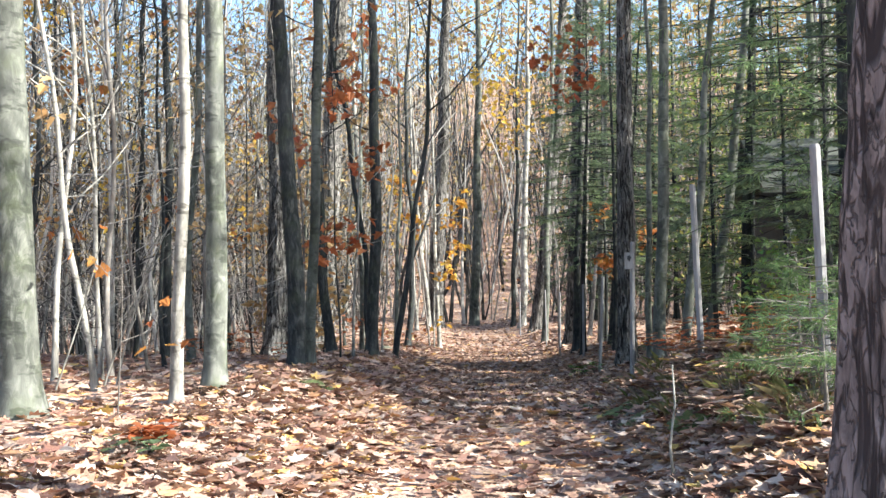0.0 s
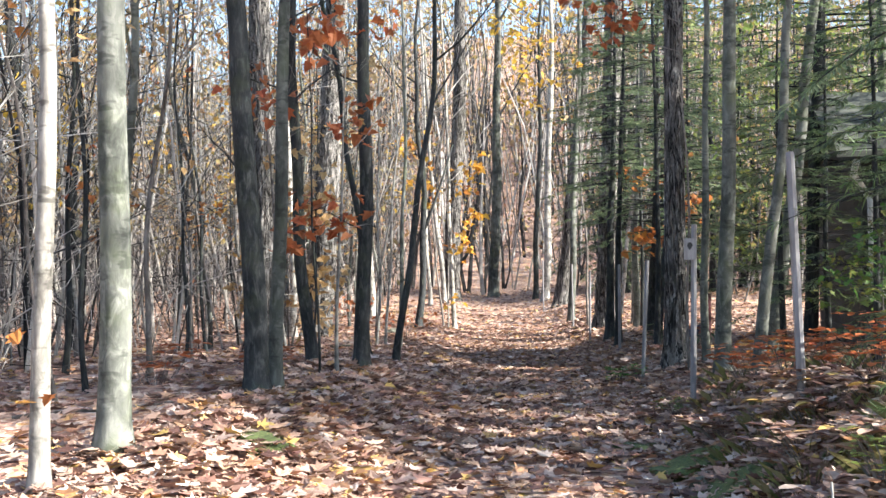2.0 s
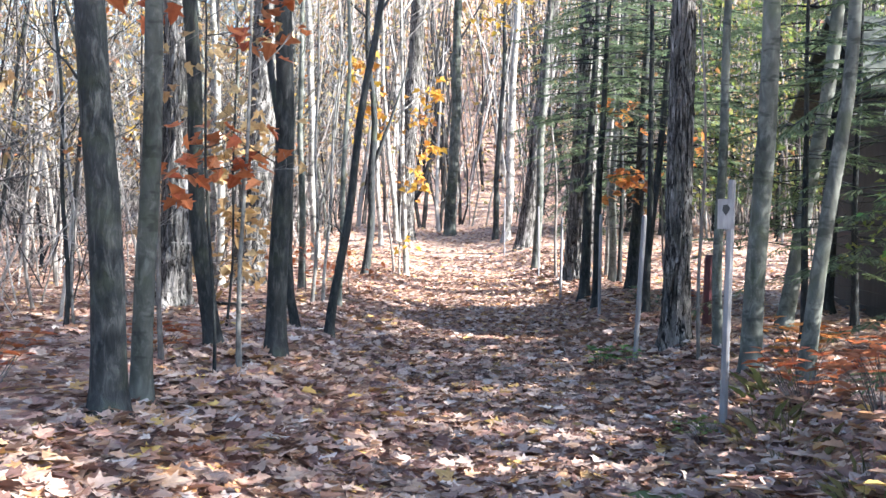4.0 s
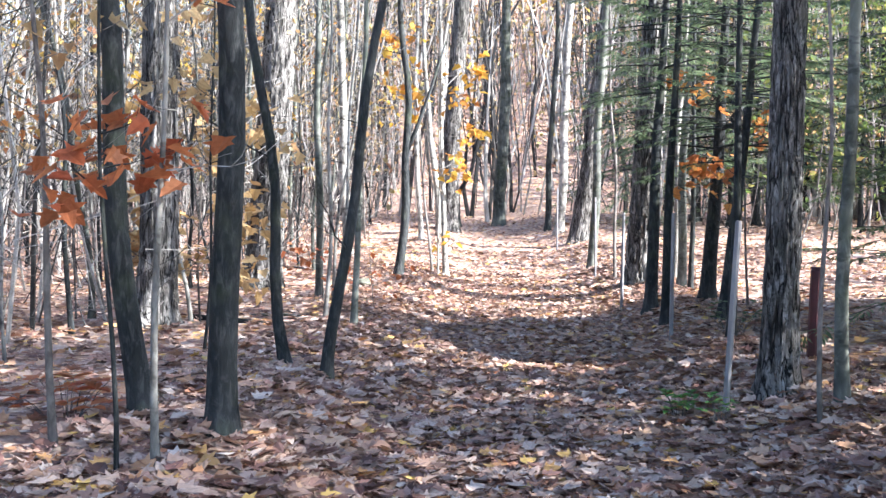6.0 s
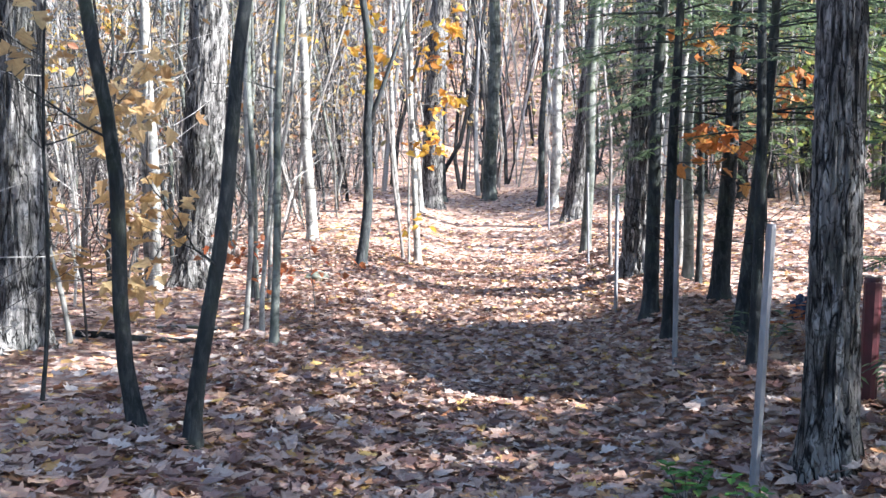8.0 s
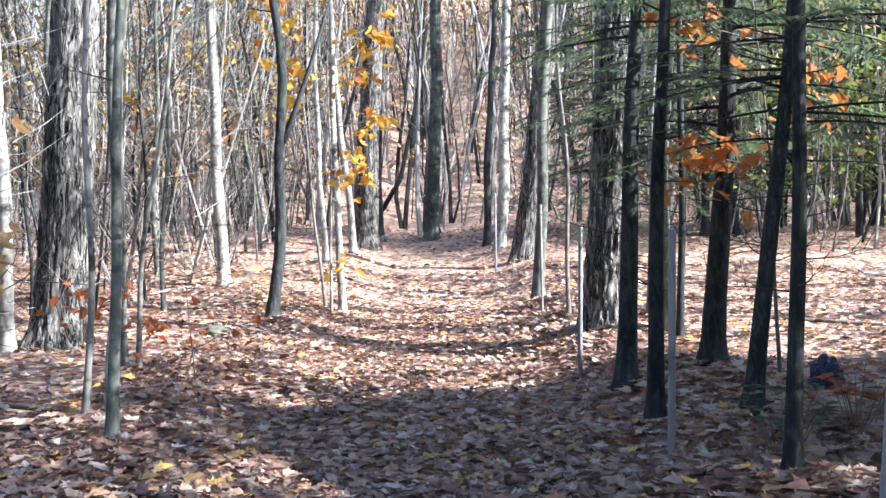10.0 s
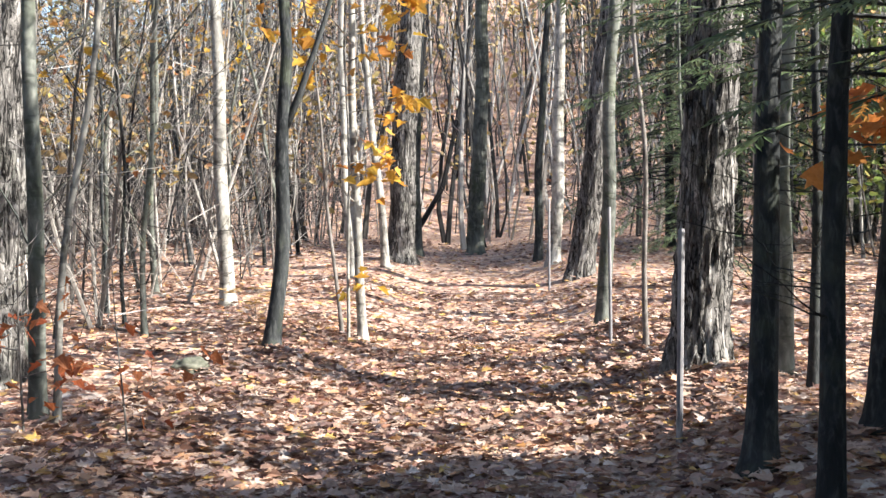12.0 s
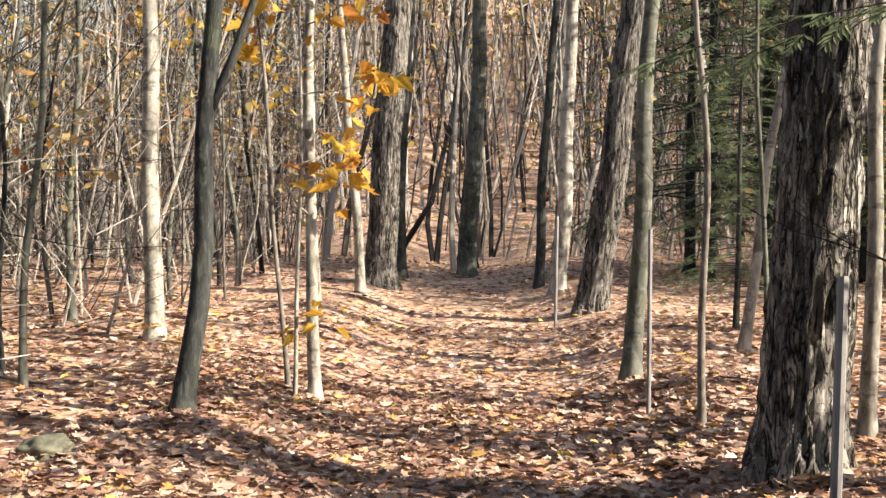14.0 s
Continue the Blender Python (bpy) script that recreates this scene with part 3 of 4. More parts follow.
# two grown hemlocks and two pines, then their like; many unseen, added for shade
big_a = conifer(4.9, 8.8, 12, .11, 1.5, 2.7, DARK, NEEDLE, label="dense dark green hemlock added to shade the path and fill the wood", seed=31, group=H, per=5, step=.42, size=.28)
big_b = conifer(8.4, 12.6, 13, .13, 1.2, 3.0, DARK, NEEDLE, label="dense dark green hemlock added to shade the path and fill the wood", seed=32, group=H, per=5, step=.42, size=.28)
pine_a = conifer(3.9, 11.0, 13, .10, 1.7, 2.2, DARK, PINE_SUN_NEEDLE, "pine_tree", "young white pine with light green tufted boughs, toned as if sunlit", seed=33, size=.2, flat=False, per=4, step=.5, group="young pines", toward=0)
pine_b = conifer(3.35, 8.8, 9, .06, 1.35, 1.75, DARK, PINE_SUN_NEEDLE, "pine_tree", "young white pine with light green tufted boughs, toned as if sunlit", seed=34, size=.2, flat=False, per=4, step=.45, group="young pines", toward=180)
# near copies, even the small ones, are added to block sun from path and bank
for n, (x, y, k) in enumerate(((5.3, 13.6, 1.0), (8.2, 14.6, 1.1), (7.6, 17.0, 1.0),
                               (6.2, 38.5, .9), (4.3, 35.5, .8), (11.5, 39, 1.0), (2.4, 37.5, .9), (2.5, 35.6, .75), (2.1, 29.7, .33), (3.6, 37.0, 1.0), (4.6, 6.6, .26), (4.9, 7.6, .26), (4.3, 5.7, .25), (6.2, 20.6, .3), (5.4, 21.6, .2), (8.6, 38.6, 1.1))):
    copy_thing((big_a, big_b)[n % 2], pose(x, y, hz(x, y), 0, 0, n * 77) @ Matrix.Scale(k, 4))
# background copies take the lighter needles in place of sunlit hemlock green
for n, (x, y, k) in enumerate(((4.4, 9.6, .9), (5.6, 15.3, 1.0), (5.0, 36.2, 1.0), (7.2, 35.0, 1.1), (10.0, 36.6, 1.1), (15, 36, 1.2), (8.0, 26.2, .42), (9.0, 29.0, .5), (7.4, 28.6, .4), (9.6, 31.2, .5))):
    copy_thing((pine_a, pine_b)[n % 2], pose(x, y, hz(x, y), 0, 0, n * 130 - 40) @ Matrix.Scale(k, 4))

# pines added out of view so their high crowns shade path and left wood
tall = conifer(13.8, 7.6, 18.5, .2, 9.2, 3.2, PINE, PINE_SUN_NEEDLE, "pine_tree", "unseen tall pine added to shade the wood with its high crown", seed=41, size=.34, flat=False, per=6, step=.5, dead=4, group="tall pines")
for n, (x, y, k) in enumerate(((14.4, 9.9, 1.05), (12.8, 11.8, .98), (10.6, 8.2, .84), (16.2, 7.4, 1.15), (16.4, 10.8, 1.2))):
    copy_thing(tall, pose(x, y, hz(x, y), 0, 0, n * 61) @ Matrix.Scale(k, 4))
conifer(2.1, 22.15, 8.0, .035, 1.75, 1.6, DARK, NEEDLE, "young_hemlock", "young hemlock with thin boughs before a big oak", seed=76, per=5, step=.42, size=.22, dead=8, group="young hemlocks")

# bare young trees in the wood, from a few grown once
YG = "bare saplings in the wood beside the path"
starts = []
for n in range(9):
    mat = (DARK, TWIG, PALE, TWIG, GREY, PALE, DARK, TWIG, PALE)[n]
    leaves = (None, TAN, None, YELLOW, None, None, ORANGE, TAN, None)[n]
    rng = random.Random(n)
    starts.append(tree(-4.0 - n * .62, 10.5 + (n * 5 % 9) * 1.3, (.03, .02, .026, .016, .034, .02, .024, .014, .018)[n], rng.uniform(-.08, .08), (9, 7, 8, 6, 10, 7, 8, 5, 6)[n], mat, "young_tree",
                       ("dark", "brown", "pale", "thin brown", "grey", "thin pale", "dark", "thin brown", "thin pale")[n] + " bare sapling in the thicket beside the path" if not leaves else "thin sapling with a few coloured leaves in the thicket",
                       lean_y=rng.uniform(-.05, .05), bend=rng.uniform(.04, .1), limbs=10, first=.2, low=3, leaves=leaves, leaf_n=90 if leaves else 0, seed=n, group=YG))
rng = random.Random(77)
count = 0
while count < 165:
    if count % 6 == 5:
        x, y = rng.uniform(3.5, 14), rng.uniform(31, 44)
    else:
        y = rng.uniform(8, 42)
        x = float(along(XC, y)) - 3.3 - 9 * rng.random() ** 1.2
    if abs(x - float(along(XC, y))) < 2.4:
        continue
    copy_thing(starts[rng.randrange(9)], pose(x, y, hz(x, y), rng.gauss(0, 4.5), rng.gauss(0, 6), rng.uniform(0, 360)) @ Matrix.Scale(rng.uniform(.75, 1.3), 4))
    count += 1

# ---------------------------------------------------------------- stakes, post, shed
def box(b, lo, hi):
    k = len(b.v)
    (x0, y0, z0), (x1, y1, z1) = lo, hi
    b.v += [(x0, y0, z0), (x1, y0, z0), (x1, y1, z0), (x0, y1, z0), (x0, y0, z1), (x1, y0, z1), (x1, y1, z1), (x0, y1, z1)]
    for f in ((0, 3, 2, 1), (4, 5, 6, 7), (0, 1, 5, 4), (1, 2, 6, 5), (2, 3, 7, 6), (3, 0, 4, 7)):
        b.f.append(tuple(k + i for i in f))


def stake(x, y, h, r, lean, label="pale weathered wooden stake at the path's edge"):
    root = thing("trail_stake", x, y, hz(x, y), label, "stake", "stakes along the path")
    b = Build()
    b.tube([(lean * z, 0, z) for z in (-.15, 0, h * .5, h - .02, h)], [r, r, r * .97, r * .95, r * .8], 8)
    part("pole", b, STAKE, root, smooth=False)
    return root


for x, y, h, r, lean in ((2.63, 6.78, 1.5, .034, -.02), (2.27, 9.55, 1.5, .028, -.03), (1.84, 11.63, 1.45, .024, .02), (1.66, 15.01, 1.3, .023, .05),
                         (1.55, 18.15, 1.2, .02, .005), (1.2, 21.2, 1.18, .019, .01), (.94, 25.55, 1.3, .016, -.01), (.22, 31.0, 1.3, .018, 0)):
    pole = stake(x, y, h, r, lean, "pale stake with a small pale trail sign" if y == 11.63 else "pale weathered wooden stake at the path's edge")
    if y == 11.63:
        sign = Build()
        box(sign, (-.055, -.034, 1.17), (.035, -.029, 1.34))
        plate = part("sign", sign, STAKE, pole, "small pale sign plate")
        mark = Build()
        mark.v += [(-.03, -.0365, 1.275), (-.01, -.0365, 1.245), (.015, -.0365, 1.285), (.0, -.0365, 1.31), (-.025, -.0365, 1.305)]
        mark.f += [(0, 1, 2, 3, 4)]
        part("mark", mark, SIDING, plate, "dark worn mark")


post = thing("marker_post", 2.5, 16.5, hz(2.5, 16.5), "short dark red painted metal post beside an oak", "post")
b = Build()
b.tube([(.0, 0, -.15), (.01, 0, .0), (.03, 0, .72), (.031, 0, .735)], [.052, .052, .052, .044], 12)
part("pole", b, REDPAINT, post)
b = Build()
b.tube([(.031, 0, .735), (.031, 0, .75)], [.055, .05], 12)
part("cap", b, REDPAINT, post)


def shed():
    sx, sy = 4.6, 17.3
    z0 = hz(sx + 1.5, sy + 1)
    s = thing("shed", sx, sy, z0, "dark board-clad shed with a low roof among the hemlocks", "shed")
    w, d, hgt = 4.4, 2.6, 2.45
    for side in range(2):
        for i in range(16):
            b = Build()
            z = -.2 + i * .168
            box(b, (0, side * d, z), (w, side * d + .025 + .008 * (i % 2), z + .16))
            part("board", b, SIDING, s)
    for side in range(2):
        for i in range(16):
            b = Build()
            z = -.2 + i * .168
            box(b, (side * w - .03, .03, z), (side * w, d, z + .16))
            part("board", b, SIDING, s)
    for x in (-.05, w - .05):
        b = Build()
        box(b, (x, -.03, -.2), (x + .09, .06, hgt))
        part("corner_trim", b, SIDING, s)
    b = Build()
    k = len(b.v)
    b.v += [(-.45, -.5, hgt - .05), (w + .4, -.5, hgt - .05), (w + .4, d / 2, hgt + .95), (-.45, d / 2, hgt + .95), (w + .4, d + .5, hgt - .05), (-.45, d + .5, hgt - .05)]
    b.v += [(x, y, z + .07) for x, y, z in b.v[k:k + 6]]
    b.f += [(0, 1, 2, 3), (3, 2, 4, 5), (9, 8, 7, 6), (11, 10, 8, 9), (0, 6, 7, 1), (5, 4, 10, 11), (0, 3, 9, 6), (3, 5, 11, 9), (1, 7, 8, 2), (2, 8, 10, 4)]
    part("roof", b, ROOFING, s)
    b = Build()
    b.v += [(.0, .01, hgt), (.0, d - .01, hgt), (.0, d / 2, hgt + .9), (.03, .01, hgt), (.03, d - .01, hgt), (.03, d / 2, hgt + .9)]
    b.f += [(0, 2, 1), (3, 4, 5), (0, 3, 5, 2), (2, 5, 4, 1), (0, 1, 4, 3)]
    part("gable", b, SIDING, s)
    b = Build()
    b.tube([(-.2, -.42, 2.35), (-.2, -.25, 2.2), (-.02, -.08, 2.0), (.05, -.07, 1.9), (.05, -.07, 1.0), (.05, -.09, .75), (.3, -.12, .68)], [.045] * 7, 10)
    part("downspout", b, WHITEPIPE, s, "white bent downspout")


shed()

# ---------------------------------------------------------------- far woods
def woods(name, count, area, hh, rr, twigs, seed, label, mat, clear):
    rng = random.Random(seed)
    b = Build()
    made = 0
    while made < count:
        x, y = rng.uniform(area[0], area[1]), rng.uniform(area[2], area[3])
        if not clear(x, y):
            continue
        made += 1
        h, r = rng.uniform(*hh), rng.uniform(*rr)
        z = hz(x, y)
        lx, ly = rng.gauss(0, .12), rng.gauss(0, .08)
        sw = rng.uniform(-.3, .3)
        pts = [(x + lx * q + sw * math.sin(q * .9) + rng.uniform(-.06, .06), y + ly * q + rng.uniform(-.05, .05), z + q) for q in (-.1, h * .12, h * .3, h * .5, h * .75, h)]
        b.tube(pts, [r * 1.2, r, r * .85, r * .66, r * .4, r * .1], 5, False)
        for i in range(twigs):
            k = rng.uniform(.12, .95)
            q = k * h
            p = Vector((x + lx * q + sw * math.sin(q * .9), y + ly * q, z + q))
            a = rng.uniform(0, 6.28)
            ln = h * rng.uniform(.08, .2) * (1.1 - .6 * k)
            d = Vector((math.cos(a), math.sin(a), rng.uniform(.4, 1.4))).normalized()
            m = p + d * ln * .5 + Vector((rng.uniform(-.1, .1), rng.uniform(-.1, .1), .05))
            b.tube([p, m, m + (d + Vector((0, 0, .4))) * ln * .5], [r * .25, r * .16, .003], 3, False)
    ob = new(name, b.mesh(name, mat))
    return tagged(ob, label, "trees", "", "stuff")


def off_path(x, y):
    u = x - float(along(XC, y))
    return abs(u) > 2.6


def left_wood(x, y):
    u = x - float(along(XC, y))
    return u < -3.2


def ahead(x, y):
    u = x - float(along(XC, y))
    return abs(u) > 2.4 or y > 42


woods("young_wood", 1000, (-26, -4, 10, 46), (4, 10), (.007, .026), 12, 3, "dense thicket of bare grey saplings beside the path", FAR_STEM, left_wood)
woods("far_wood", 2600, (-46, 36, 38, 82), (6, 14), (.014, .075), 8, 4, "distant bare woods, stems toned pale as sunlit and dark as shaded", FAR_STEM, ahead)
woods("side_wood", 300, (-50, -14, -4, 40), (7, 15), (.02, .08), 12, 5, "bare woods deep beside the path", FAR_STEM, off_path)
woods("right_wood", 120, (8, 45, 32, 46), (6, 14), (.015, .08), 12, 6, "open bare woods behind the stakes", FAR_STEM, off_path)


def far_foliage(name, count, area, zlow, zhigh, size, seed, label, mat, clump=9, spread=.5):
    rng = random.Random(seed)
    random.seed(seed)
    b = Build()
    for i in range(count):
        x, y = rng.uniform(area[0], area[1]), rng.uniform(area[2], area[3])
        if abs(x - float(along(XC, y))) < 2.5 and y < 40:
            continue
        if y > 45 and x < -.2 * y and rng.random() < .75:
            continue
        z = hz(x, y) + rng.uniform(zlow, zhigh)
        for j in range(clump):
            b.leaf((x + rng.gauss(0, spread), y + rng.gauss(0, spread), z + rng.gauss(0, spread * .6)), (rng.uniform(-1, 1), rng.uniform(-1, 1), rng.uniform(-1, .3)),
                   (rng.uniform(-1, 1), rng.uniform(-1, 1), .6), size * rng.uniform(.6, 1.4), False)
    ob = new(name, b.mesh(name, mat))
    return tagged(ob, label, "foliage", "", "stuff")


far_foliage("far_foliage", 5200, (-46, 40, 34, 75), 1.0, 15, .17, 8, "thin yellow and russet leaves of distant trees", FAR_LEAF, 10, .9)
far_foliage("understory_foliage", 4200, (-24, -4.5, 13, 42), 1.6, 8.5, .12, 9, "scattered tan and orange leaves on thin saplings", FAR_LEAF, 8, .35)

far_foliage("hill_foliage", 3800, (-60, 55, 66, 120), 1.5, 15, .4, 10, "russet and tan leaves of trees on the far hillside", FAR_LEAF, 8, 1.4)


def brush(name, count, area, zr, seed, label, thick=1.0):
    """Fine crossing twigs of the undergrowth."""
    rng = random.Random(seed)
    b = Build()
    for i in range(count):
        x, y = rng.uniform(area[0], area[1]), rng.uniform(area[2], area[3])
        if abs(x - float(along(XC, y))) < 3.0:
            continue
        p = Vector((x, y, hz(x, y) + rng.uniform(*zr) * rng.random() ** .6))
        a = rng.uniform(0, 6.28)
        d = Vector((math.cos(a), math.sin(a), rng.uniform(-.2, 1.6))).normalized()
        ln, r = rng.uniform(.4, 1.6) * thick ** .5, rng.uniform(.0025, .007) * thick
        m = p + d * ln * .5 + Vector((rng.uniform(-.1, .1), rng.uniform(-.1, .1), rng.uniform(-.05, .08)))
        b.tube([p, m, m + (d + Vector((rng.uniform(-.4, .4), rng.uniform(-.4, .4), .2))) * ln * .5], [r, r * .8, r * .3], 3, False)
    ob = new(name, b.mesh(name, FAR_STEM))
    return tagged(ob, label, "undergrowth", "", "stuff")


brush("undergrowth", 14000, (-17, -3, 8, 40), (.2, 7), 41, "tangle of fine bare grey twigs between the saplings")
brush("far_undergrowth", 12000, (-24, 16, 33, 56), (.2, 6), 42, "tangle of fine bare twigs in the distant wood")
brush("hill_brush", 9000, (-45, 36, 46, 88), (.3, 10), 43, "bare brush on the far hillside", 4.0)


# ---------------------------------------------------------------- leaf-bearing saplings
sapling(-1.2, 11.85, 4.2, .014, .0, RUSSET, ((1.2, 180, .3, 14), (1.28, 20, .3, 16), (1.36, 120, .3, 12), (1.42, 10, .25, 8), (2.1, 30, .5, 26), (2.3, 200, .5, 24), (2.7, 300, .5, 20), (2.95, 100, .5, 20)), DARK, .125, "young maple with russet leaves beside the path", seed=3)
sapling(-2.2, 15.9, 4.6, .016, .04, TAN, ((1.5, 20, .6, 18), (2.0, 250, .6, 20), (2.7, 120, .7, 24), (3.3, 0, .7, 24)), DARK, .12, "young beech with tan leaves in the shade", seed=4)
sapling(-1.62, 25.9, 5.4, .02, .02, GOLD, ((1.6, 0, .4, 20), (1.75, 30, .45, 16), (2.25, -10, .6, 26), (2.5, 170, .5, 16), (2.75, -20, .6, 28), (2.9, 160, .7, 24), (3.2, 10, .6, 26), (3.5, 190, .8, 24), (3.7, 180, .8, 24), (.5, 0, .2, 8)), PALE, .15, "young maple with golden leaves in sunlight", seed=5)
sapling(2.55, 20.25, 3.4, .018, -.05, ORANGE, ((1.25, 180, .6, 26), (1.4, 160, .5, 20), (1.8, 30, .5, 24), (2.3, 200, .5, 14)), TWIG, .15, "young maple with orange leaves among hemlocks", seed=6)
sapling(1.66, 24.9, 6.4, .022, -.06, YELLOW, ((4.1, 175, 1.6, 40), (4.6, 190, 1.8, 60), (5.2, 165, 1.7, 50), (5.6, 190, 1.4, 40)), GREY, .13, "thin maple with yellow leaves over the path", seed=7)
sapling(2.05, 13.95, 5.0, .018, -.02, RUSSET, ((3.2, 170, .9, 40), (3.5, 185, 1.0, 44), (3.8, 150, .8, 30)), TWIG, .11, "thin beech with russet leaves against the hemlocks", seed=8)
sapling(-3.15, 18.6, 3.0, .014, .03, TAN, ((.35, 0, .5, 44), (.5, 190, .6, 60), (.7, 250, .5, 60), (.85, 20, .6, 60), (1.1, 180, .5, 40), (1.6, 90, .5, 30), (1.8, 20, .7, 34), (2.1, 200, .6, 30)), TWIG, .15, "leafy beech bush with tan leaves catching light", name="beech_bush", seed=10)
sapling(-2.35, 20.7, 1.6, .01, .05, RUSSET, ((.3, 0, .35, 16), (.45, 190, .4, 18), (.6, 80, .3, 12)), TWIG, .095, "small oak seedling with red leaves", name="oak_seedling", seed=11)
sapling(-1.72, 20.6, 1.3, .008, .0, RUSSET, ((.25, 0, .3, 12), (.4, 170, .3, 14)), TWIG, .085, "small oak seedling with red leaves", name="oak_seedling", seed=12)
sapling(-1.75, 7.0, 1.5, .007, .0, ORANGE, ((.5, 40, .3, 5), (.9, 200, .3, 5)), TWIG, .1, "bare whip of a sapling with few leaves", name="oak_seedling", seed=13)
sapling(-5.2, 14.0, 6.5, .025, .03, YELLOW, ((2.2, 0, .8, 30), (2.9, 180, .9, 36), (3.5, 60, .9, 36), (4.2, 240, .9, 36)), TWIG, .11, "young maple with yellow leaves in the thicket", seed=14)
sapling(-6.6, 17.0, 7.0, .03, -.03, YELLOW, ((2.0, 0, .9, 34), (2.8, 180, .9, 36), (3.6, 60, .9, 40), (4.6, 240, 1.0, 40)), TWIG, .11, "young maple with yellow leaves in the thicket", seed=15)
sapling(-4.4, 11.2, 5.5, .022, .03, ORANGE, ((1.2, 0, .6, 16), (1.9, 180, .8, 26), (2.8, 60, .8, 28), (3.6, 240, .8, 28)), TWIG, .11, "young maple with orange leaves in the thicket", seed=16)
sapling(-5.4, 21.0, 6.5, .025, .03, YELLOW, ((2.2, 0, .8, 30), (2.9, 180, .9, 30), (3.7, 60, .9, 30)), TWIG, .11, "young maple with yellow leaves in the thicket", seed=17)
sapling(-4.9, 25.6, 6.0, .022, .0, YELLOW, ((2.4, 0, .8, 26), (3.1, 180, .9, 30), (3.9, 60, .9, 30)), TWIG, .11, "young maple with yellow leaves in the thicket", seed=18)
sapling(-3.9, 31.5, 6.0, .022, .0, YELLOW, ((2.4, 0, .8, 26), (3.1, 180, .9, 30), (3.9, 60, .9, 30)), TWIG, .12, "young maple with yellow leaves in the thicket", seed=19)

# a white sapling's forked side stems, near the big grey maple
for x, y, h, lean in ((-2.36, 8.25, 1.5, .42), (-2.30, 8.36, 1.3, .28), (-2.62, 8.0, 1.2, .3)):
    sapling(x, y, h, .012, lean, None, (), PALE, label="pale bent stem sprouting beside a white sapling", name="sprout", seed=int(h * 100))


# ---------------------------------------------------------------- low plants and small things
def blade_tuft(name, x, y, n, size, mat, label, category, spread=.16, upright=1.0, seed=0):
    rng = random.Random(seed + int(x * 100))
    root = thing(name, x, y, hz(x, y), label, category)
    b = Build()
    for i in range(n):
        a, rr = rng.uniform(0, 6.28), spread * rng.random() ** .5
        p = Vector((rr * math.cos(a), rr * math.sin(a), 0))
        p.z = hz(x + p.x, y + p.y) - hz(x, y) - .01
        d = Vector((math.cos(a) * rng.uniform(.1, .9), math.sin(a) * rng.uniform(.1, .9), upright)).normalized()
        ln = size * rng.uniform(.5, 1.1)
        s = d.cross(Vector((0, 0, 1))).normalized() * ln * .011
        k = len(b.v)
        m, t = p + d * ln * .6, p + d * ln + Vector((math.cos(a), math.sin(a), -.5)) * ln * .25
        for q in (p - s, p + s, m + s * .8, t, m - s * .8):
            b.v.append((q.x, q.y, q.z))
        b.f.append((k, k + 1, k + 2, k + 3, k + 4))
    part("blade_tuft", b, mat, root, kind="stuff")


def moss_patch(x, y, rx, ry, hgt, seed=0, mat=None, name="moss_cushion", label="green moss cushion on the bank", category="moss"):
    rng = random.Random(seed)
    root = thing(name, x, y, hz(x, y), label, category)
    bm = bmesh.new()
    bmesh.ops.create_icosphere(bm, subdivisions=4, radius=1)
    for v in bm.verts:
        n = noise.noise(v.co * 2.2 + Vector((seed, 0, 0))) * .3 + noise.noise(v.co * 9 + Vector((seed, 3, 0))) * .1
        c = v.co * (1 + n)
        v.co = Vector((c.x * rx, c.y * ry, c.z * hgt))
        v.co.z += hz(x + v.co.x, y + v.co.y) - hz(x, y) + hgt * .1
    me = bpy.data.meshes.new(name)
    bm.to_mesh(me)
    bm.free()
    me.materials.append(mat or MOSS)
    me.shade_smooth()
    ob = new("cushion" if mat is None else "boulder", me)
    ob.parent = root


moss_patch(1.72, 8.6, .2, .4, .05, 1)
moss_patch(1.9, 7.3, .2, .35, .06, 2)
moss_patch(-.75, 8.5, .16, .24, .03, 3)
moss_patch(1.6, 9.6, .22, .3, .06, 4)
moss_patch(1.35, 10.6, .2, .25, .04, 5)
moss_patch(-2.4, 23.5, .16, .12, .09, 6, STONE, "stone", "grey-green stone half sunk in leaves", "stone")
moss_patch(1.62, 9.05, .07, .06, .05, 8, STONE, "stone", "small pale stone on the bank", "stone")
for n, (x, y, k) in enumerate(((2.25, 8.9, .3), (2.0, 8.0, .28), (2.35, 7.6, .34), (2.5, 6.6, .36), (2.3, 6.1, .3), (2.1, 9.6, .25), (1.95, 9.2, .3), (2.6, 8.2, .34), (1.9, 10.4, .25))):
    blade_tuft("grass_tuft", x, y, 120, k * .62, SEDGE, "dry olive-brown sedge on the mossy bank", "grass", .22, .8, n)
for n, (x, y, k) in enumerate(((1.42, 23.0, .1), (1.75, 23.1, .1), (1.25, 23.5, .1))):
    blade_tuft("grass_tuft", x, y, 40, k, TAN, "pale dry grass at an oak's foot", "grass", .12, .6, n)


